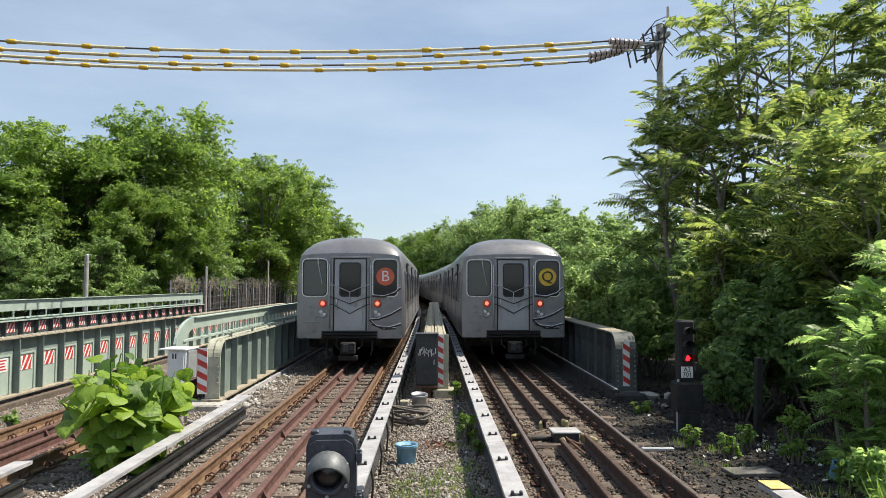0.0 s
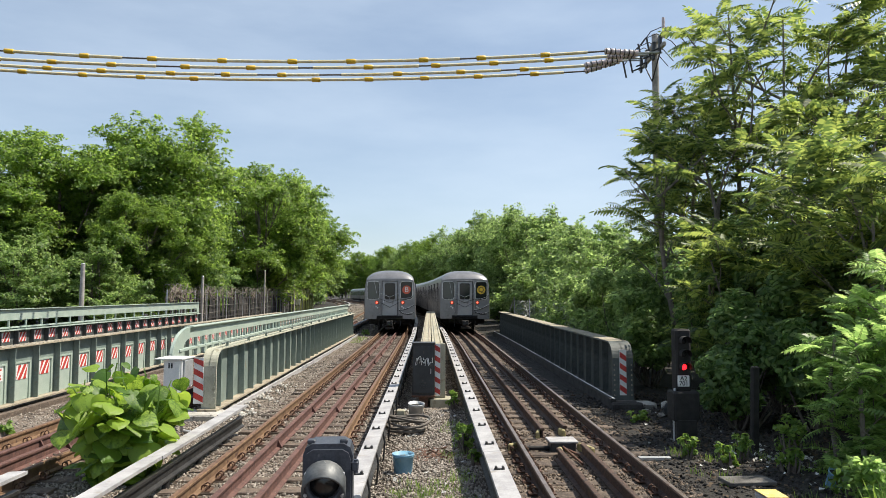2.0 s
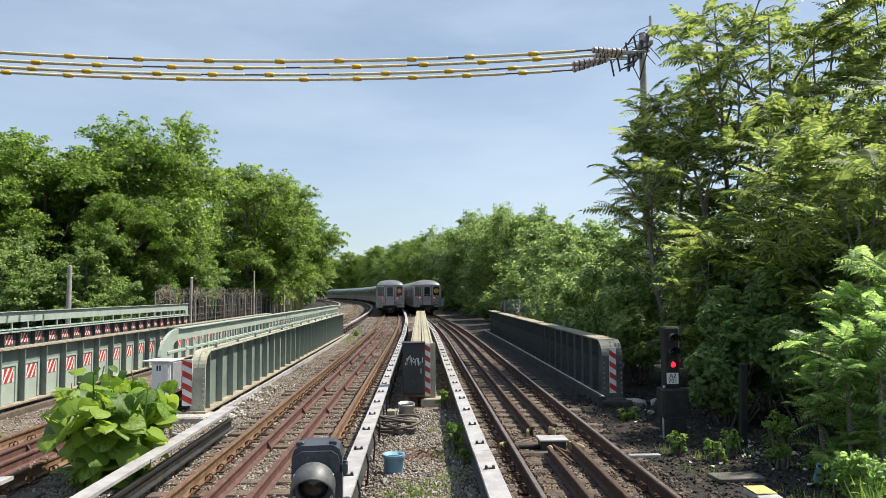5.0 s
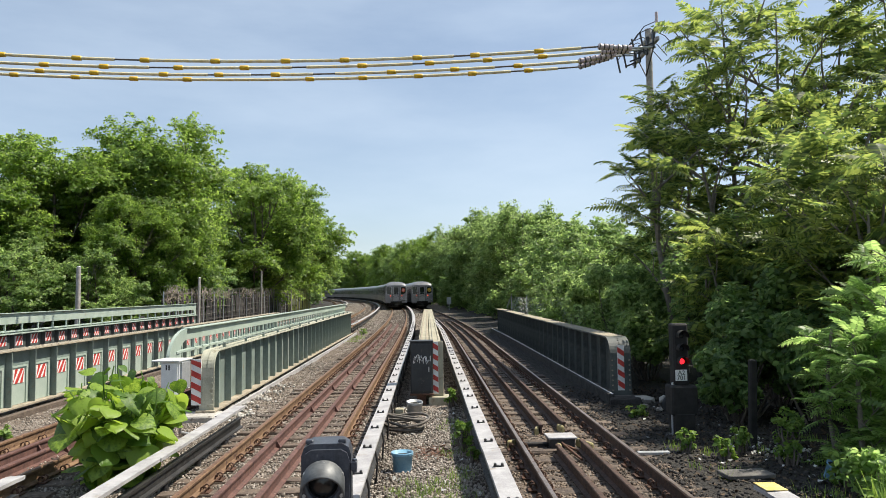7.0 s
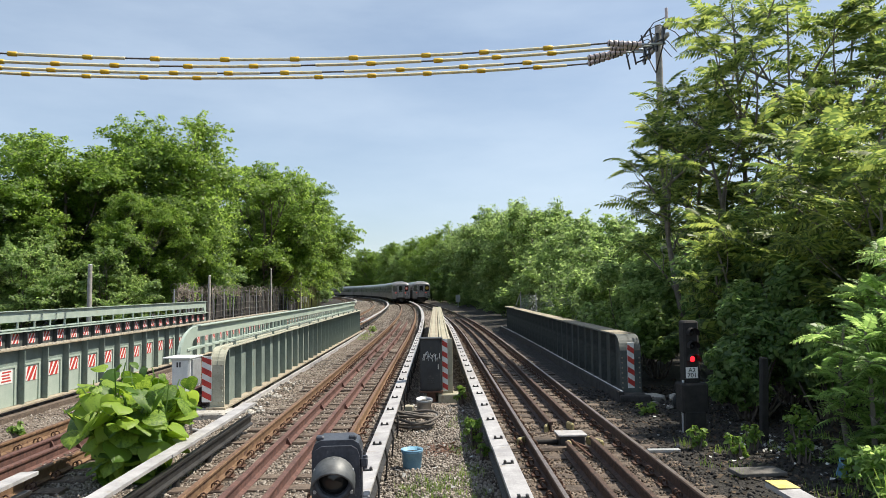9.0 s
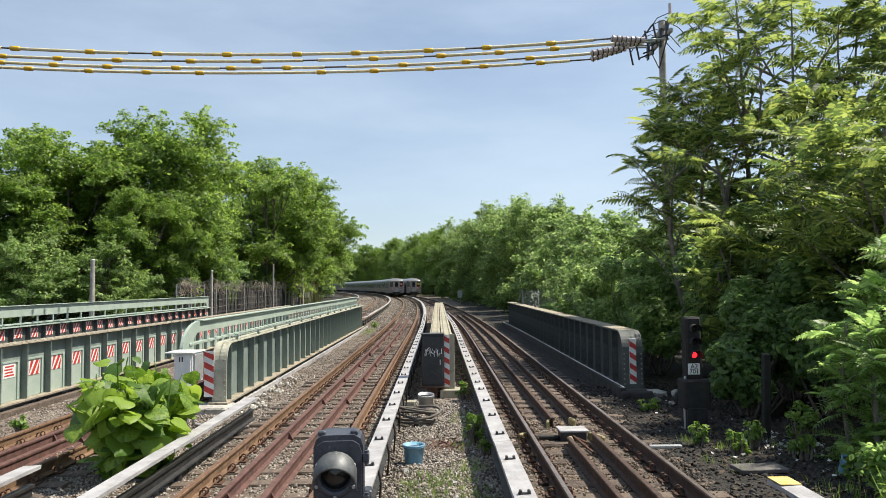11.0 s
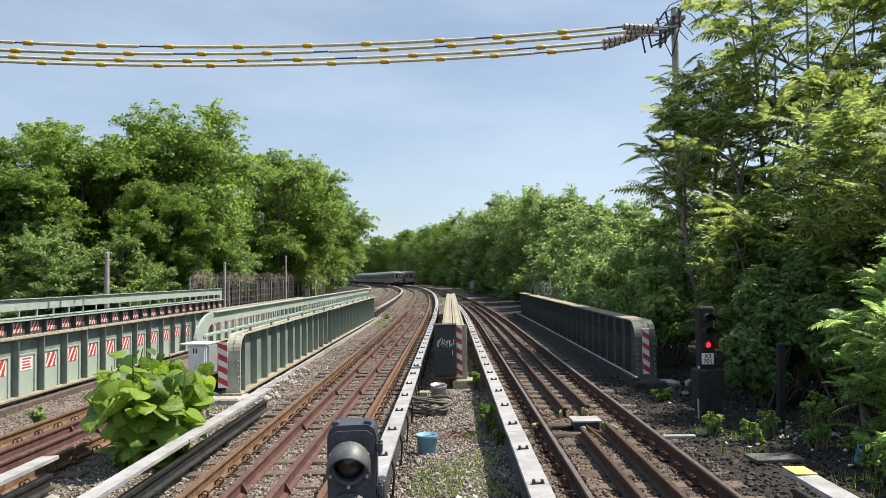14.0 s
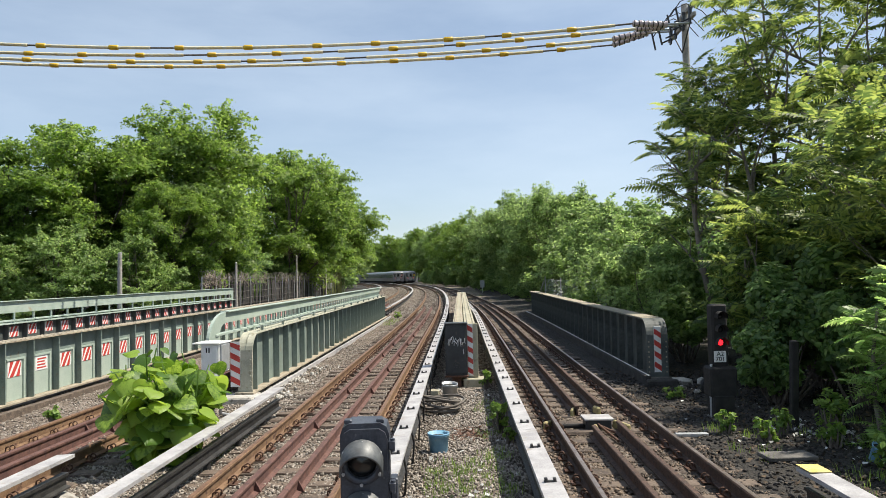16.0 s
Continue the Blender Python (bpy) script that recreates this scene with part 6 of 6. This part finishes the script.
    for i, (x, y, s) in enumerate(((4.75, 15.2, 0.24), (5.05, 14.9, 0.17), (4.5, 14.5, 0.12), (5.25, 14.4, 0.2), (-4.3, 15.6, 0.12), (-4.05, 17.0, 0.1), (4.6, 13.9, 0.11))):
        v = ico * np.array([rng.uniform(0.8, 1.2) for _ in range(12)])[:, None]
        g = Geo().add([tuple(p * s) for p in v], [tuple(q) for q in faces])
        single("boulder", g, CONCRETE, "broken grey lump of concrete on the ground", "rubble", "rubble by the girder ends", at=pose(x, y, ground_height(x, y) + s * 0.25, rng.uniform(0, 90), 0, rng.uniform(0, 360)))
    bits_v, bits_f, n = np.array([(-0.5, -0.3, 0), (0.5, -0.35, 0.1), (0.45, 0.3, 0), (-0.4, 0.35, 0.16)]), np.array([(0, 1, 2, 3)]), 480
    x = np.concatenate([nr.uniform(-0.65, 0.65, 130), nr.uniform(-4.3, -3.3, 60), nr.uniform(3.6, 7.5, 130), nr.normal(5.3, 0.3, 160)])
    y = np.concatenate([nr.uniform(7, 15, 130), nr.uniform(13, 20, 60), nr.uniform(7.5, 15, 130), nr.normal(10.3, 0.5, 160)])
    pl = np.stack([x, y, np.array([ground_height(a, b) + 0.03 for a, b in zip(x, y)])], 1)
    v, f = strew(bits_v, bits_f, pl, turns_from(nr.normal(size=(n, 3)) * 0.5 + (0, 0, 1), nr), nr.uniform(0.02, 0.075, n))
    single("litter", array_mesh("litter", v, f, LITTER), LITTER, "scattered pale paper and plastic litter", "litter", kind="stuff")


def build_planks():
    for x, y, a, l, w, m, label in ((4.15, 9.15, 8, 0.66, 0.3, STAINED, "weathered dark plank lying on the ground"), (-4.55, 7.9, -40, 0.7, 0.2, CONCRETE, "grey slab lying beside the plant"), (3.4, 10.6, 4, 0.5, 0.08, GALV, "grey steel bar lying on the earth")):
        g = Geo()
        g.box(-l / 2, l / 2, -w / 2, w / 2, 0, 0.05, 0.008)
        single("plank", g, m, label, "plank", at=pose(x, y, ground_height(x, y) + 0.02, 2, 1, a))
    drum = thing("pipe_drum", "grey ribbed drum lying by the girder end", "drum", at=pose(4.95, 14.0, 0.0))
    part("barrel", Geo().cyl((-0.12, -0.05, 0), (0.15, 0.2, 0), 0.15, seg=18), GALV, drum)
    part("end_ring", Geo().lathe([(0.1, 0.0), (0.165, 0.0), (0.165, 0.03), (0.1, 0.03)], (-0.1, -0.06, 0.0), 18, "y"), DARK_GREY, drum)
    th = thing("timber_post", "old dark timber post in the thicket", "post", at=pose(5.12, 11.0, 0, 2, 1, 0))
    part("post", Geo().box(-0.055, 0.055, -0.055, 0.055, -0.3, 1.16, 0.015), UNDER, th)


def build_kerbs():
    single("kerb_right", Geo().ribbon([(-0.06, -0.35), (0.06, -0.35), (0.06, 0.02), (-0.06, 0.02)], stations(15.2, 42, 4.0)), DAMP_SHADED, "stained kerb along the girder, darkened for shade", kind="structure")
    single("kerb_left", Geo().ribbon([(-0.03, -0.35), (0.03, -0.35), (0.03, -0.1), (-0.03, -0.1)], stations(14.0, 42, -4.18)), BOARD, "dusty pale timber kerb along the girder", kind="structure")
    single("kerb_express", Geo().ribbon([(-0.08, -0.35), (0.08, -0.35), (0.08, -0.1), (-0.08, -0.1)], stations(9.0, 42, -8.5)), TIE, "dark timber kerb along the girder", kind="structure")
    single("kerb_edge", Geo().ribbon([(-0.02, 0.024), (0.02, 0.024), (0.02, 0.034), (-0.02, 0.034)], stations(15.2, 42, 4.02)), WHITE, "pale worn kerb edge", kind="structure")
    # the right-hand block takes the same shade-darkened concrete as the kerb
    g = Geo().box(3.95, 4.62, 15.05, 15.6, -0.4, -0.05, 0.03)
    single("abutment", g, DAMP_SHADED, "stained concrete block under the girder end", kind="structure")
    single("abutment_left", Geo().box(-5.2, -4.2, 13.9, 14.6, -0.4, -0.09, 0.03), CONCRETE, "stained concrete block under the girder end", kind="structure")


def build_girder_fittings():
    rng = random.Random(6)
    cable = thing("railing_cable", "grey conduit along the top of the girder", "conduit")
    part("pipe", Geo().tube([(-4.4, y, 1.24 + 0.015 * math.sin(y * 3)) for y in [14.9 + k * 0.8 for k in range(32)]], 0.013, 7), GREEN, cable)
    for k in range(14):
        y = 15.3 + k * 1.8
        part("clamp", Geo().box(-4.43, -4.37, y - 0.02, y + 0.02, 1.15, 1.27, 0.006), GREEN, cable)


# ---- overhead cables and poles ----


def build_power_cables():
    data = ((24.4, ((-17.02, 11.26), (-5.56, 10.85), (6.5, 11.34))), (25.1, ((-17.02, 10.94), (-5.31, 10.61), (6.6, 11.14))), (26.0, ((-17.02, 10.71), (-3.74, 10.36), (5.75, 10.78))), (26.6, ((-17.02, 10.52), (-3.47, 10.18), (5.75, 10.57))))
    for i, (y, pts) in enumerate(data):
        k = y / 25.3
        xs, zs = [p[0] * k for p in pts], [2.3 + (p[1] - 2.3) * k for p in pts]
        a, b, c = np.polyfit(xs, zs, 2)
        th = thing("power_cable", "sagging power cable in yellow sleeves", "cable", group="overhead power cables")
        x_end = xs[2]

        def at(x):
            return (x, y + 0.0, a * x * x + b * x + c)
        x = -27.0
        rng = random.Random(30 + i)
        x += i * 0.55
        while x < x_end - 0.02:
            e = min(x + 2.36 + rng.uniform(-0.35, 0.35), x_end)
            split = x + (e - x) * (rng.uniform(0.55, 0.8) if rng.random() < 0.25 else 1.0)
            part("sleeve", Geo().tube([at(x + (split - x) * q / 4) for q in range(5)], 0.058, 8), YELLOW, th)
            if split < e:
                part("bare_cable", Geo().tube([at(split - 0.03), at((split + e) / 2), at(e)], 0.032, 7), HOSE, th, "bare dark cable between sleeves")
            if e < x_end - 0.5 and rng.random() < 0.9:
                part("coupling", Geo().tube([at(e - 0.17), at(e - 0.15), at(e + 0.15), at(e + 0.17)], [0.062, 0.088, 0.088, 0.062], 10), YELLOW_DEEP, th, "deep yellow coupling")
            x = e
        ins = thing("strain_insulator", "wrapped pinkish strain insulator on a cable end", "insulator", group="strain insulators")
        p, q = Vector(at(x_end)), Vector((8.2, y - 0.05, 11.1 * k + 2.3 * (1 - k) + 0.1))
        q = p + (q - p) * 0.62
        n, prof, rad = 22, [], []
        for s in range(n + 1):
            prof.append(p.lerp(q, s / n))
            rad.append(0.115 if s % 4 in (1, 2) else 0.085)
        part("body", Geo().tube(prof, rad, 12), PINK_INS, ins)
        for s in (1, 4, 7, 10, 13, 16, 19):
            part("band", Geo().tube([p.lerp(q, (s - 0.25) / n), p.lerp(q, (s + 0.25) / n)], 0.121, 12), BLACK, ins)
        part("clevis", Geo().tube([q, q + Vector((0.35, 0, 0.03)), Vector((8.35, y, q.z + 0.05))], 0.04, 8), GALV, ins)


def build_poles():
    th = thing("utility_pole", "weathered timber utility pole with crossarms among the trees", "utility pole", at=pose(8.5, 25.6, 0))
    part("shaft", Geo().cyl((0, 0, -0.4), (0, 0, 12.1), 0.17, 0.12, 14), POLE_WOOD, th)
    for z, dx in ((11.2, -0.17), (11.75, 0.0)):
        part("crossarm", Geo().box(dx - 0.06, dx + 0.06, -1.55, 1.35, z - 0.07, z + 0.07, 0.015), POLE_WOOD, th)
    for y in (-1.2, -0.5, 0.4, 1.0):
        part("fitting", Geo().box(-0.26, -0.2, y - 0.09, y + 0.09, 10.95, 11.5, 0.01).cyl((-0.2, y, 11.3), (-0.2, y, 11.62), 0.05, 0.07, 10), DARK_GREY, th)
        part("strain_bar", Geo().tube([(-0.85 - 0.12 * y, y, 11.55), (-0.7 - 0.12 * y, y, 10.75)], 0.035, 6).tube([(-0.6, y, 11.0), (-0.1, y, 11.2)], 0.03, 6), DARK_GREY, th, "dark steel strain bar")
        part("jumper", Geo().tube([(-0.9, y, 11.25), (-0.55, y, 11.75), (-0.1, y, 11.95), (0.5, y + 0.1, 11.7), (0.9, y + 0.2, 11.3)], 0.018, 6), BLACK, th)
    part("brace", Geo().tube([(-0.1, -0.9, 11.15), (-0.13, 0, 10.3)], 0.025, 6).tube([(-0.1, 0.9, 11.15), (-0.13, 0, 10.3)], 0.025, 6), BLACK, th)
    part("cutout", Geo().cyl((-0.15, -1.4, 11.8), (-0.15, -1.4, 12.2), 0.06, 0.05, 10), PINK_INS, th)
    for i, (x, y, z, r) in enumerate(((-19.9, 40.2, 3.95, 0.15), (-15.1, 46.5, 3.4, 0.1), (-15.6, 66, 4.4, 0.09), (-16.1, 83, 4.4, 0.12))):
        p = thing("timber_pole", "grey weathered timber pole by the fence", "pole", at=pose(x, y, 0), group="poles by the fence")
        part("shaft", Geo().cyl((0, 0, -0.4), (0.03, 0, z), r, r * 0.8, 12), POLE_WOOD, p)
        part("cap", Geo().cyl((0.03, 0, z), (0.03, 0, z + 0.04), r * 0.85, r * 0.6, 12), GALV, p)


def build_fences():
    th = thing("slat_fence", "dark weathered slat fence topped with razor wire", "fence")
    slat = Geo().box(-0.02, 0.02, -0.13, 0.13, -0.3, 2.25, 0.006).mesh("slat")
    rng = random.Random(15)
    y, k = 41.2, 0
    while y < 112:
        x, yy, a = along(y, -15.4)
        if rng.random() < 0.9:
            part("slat", slat, FENCE_WOOD, th, at=pose(x, yy, -0.18 + 0.16 * math.sin(int(k / 9) * 2.3) + rng.uniform(-0.07, 0.05), 0, rng.uniform(-3, 3), math.degrees(a)))
        if k % 9 == 0:
            part("post", Geo().cyl((x + 0.09, yy, -0.3), (x + 0.09, yy, 2.5), 0.035, seg=8), GALV, th)
        y += 0.285
        k += 1
    for z in (0.5, 1.9):
        part("rail", Geo().ribbon([(0.02, z), (0.07, z), (0.07, z + 0.08), (0.02, z + 0.08)], stations(41.2, 112, -15.4)), FENCE_WOOD, th)
    coil = []
    for q in range(0, 1500):
        x, yy, a = along(41.2 + q * 0.047, -15.35)
        w = q * 0.43
        rr = 0.26 + 0.1 * math.sin(q * 0.05) + 0.12 * noise.noise((q * 0.11, 0.0, 3.0))
        coil.append((x + rr * math.cos(w), yy + 0.16 * noise.noise((q * 0.2, 5.0, 1.0)), 2.5 + rr * math.sin(w)))
    part("razor_wire", Geo().tube(coil, 0.013, 4), DULL_WIRE, th, "coiled razor wire")
    vines = Geo()
    for k in range(80):
        q = 41.2 + 60 * rng.random() ** 2.2
        pts = []
        for i in range(7):
            x, yy, a = along(q + i * rng.uniform(0.1, 0.35), -15.3)
            pts.append((x + rng.uniform(-0.12, 0.2), yy, 2.15 + rng.uniform(-0.25, 0.5) + 0.25 * math.sin(i * 0.9 + k)))
        vines.tube(pts, 0.015, 4)
    tagged(part("dead_vines", vines, DEAD_VINE, th, "tangle of dead vines"), kind="stuff")
    net = Geo()
    for z in (0.95, 1.45, 2.35):
        net.tube([along(q, -15.24)[:2] + (z + 0.05 * math.sin(q),) for q in range(42, 112, 2)], 0.015, 4)
    part("stay_wire", net, DULL_WIRE, th)
    rf = thing("chain_link_fence", "thin wire fence behind the dark girder", "fence")
    for x, yy, z in ((5.35, 44.0, 2.1), (5.6, 39.0, 2.0), (5.85, 34.0, 2.15), (6.0, 29.0, 2.0)):
        part("post", Geo().cyl((x, yy, -0.3), (x, yy, z), 0.03, seg=8), GALV, rf)
    part("brace", Geo().tube([(5.35, 44.0, 2.0), (5.0, 43.6, 1.2)], 0.03, 6), POLE_WOOD, rf)
    mesh_wire = Geo()
    for q in range(60):
        t0 = q / 60
        for d in (-1, 1):
            t1 = min(1, max(0, t0 + d * 0.09))
            mesh_wire.tube([(5.35 + 0.65 * t0, 44 - 15 * t0, 0.2), (5.35 + 0.65 * t1, 44 - 15 * t1, 1.9)], 0.004, 3)
    part("wire_net", mesh_wire, GALV, rf)
    bx = thing("relay_box", "small pale relay box on a post beside the line", "equipment box", at=pose(3.0, 95, -0.2))
    part("body", Geo().box(-0.3, 0.3, -0.2, 0.2, 0.7, 1.7, 0.03), GALV, bx)
    part("post", Geo().cyl((0, 0, -0.3), (0, 0, 0.72), 0.06, seg=8), GALV, bx)
    rng = random.Random(51)
    for k in range(9):
        x, yy, a = along(84 + 2.6 * k, -14.9)
        st = thing("reed_clump", "clump of tall yellow-green reeds by the fence", "reeds", at=pose(x, yy, -0.3), group="reeds by the fence")
        for q in range(7):
            px, py = rng.uniform(-0.5, 0.5), rng.uniform(-0.5, 0.5)
            part("cane", Geo().tube([(px, py, 0), (px + rng.uniform(-0.15, 0.15), py, rng.uniform(2.6, 4.2))], [0.035, 0.015], 5), REED, st)
    wb = thing("meter_box", "small white box on the fence", "equipment box", at=pose(-16.2, 86, 0))
    part("body", Geo().box(-0.3, 0.3, -0.15, 0.15, 0.9, 1.6, 0.03), WHITE, wb)
    part("bracket", Geo().box(-0.45, 0.0, -0.05, 0.05, 1.1, 1.2), GALV, wb)


build_dwarf_signal()
build_wayside_signal()
build_cabinet()
build_striped_post()
build_junction_box()
build_bucket(-0.36, 9.8, 0.145, 0.28, BLUE, "blue plastic bucket on the gravel")
build_bucket(-0.28, 14.3, 0.16, 0.3, GALV, "dented grey-white pail on the gravel", 8)
build_bucket(5.2, 9.0, 0.12, 0.22, BLUE, "faded blue bucket in the thicket", 25)
build_cable_coil()
build_track_box()
build_big_plant()
build_weeds()
build_stones()
build_planks()
build_kerbs()
build_girder_fittings()
build_power_cables()
build_poles()
build_fences()
motions()
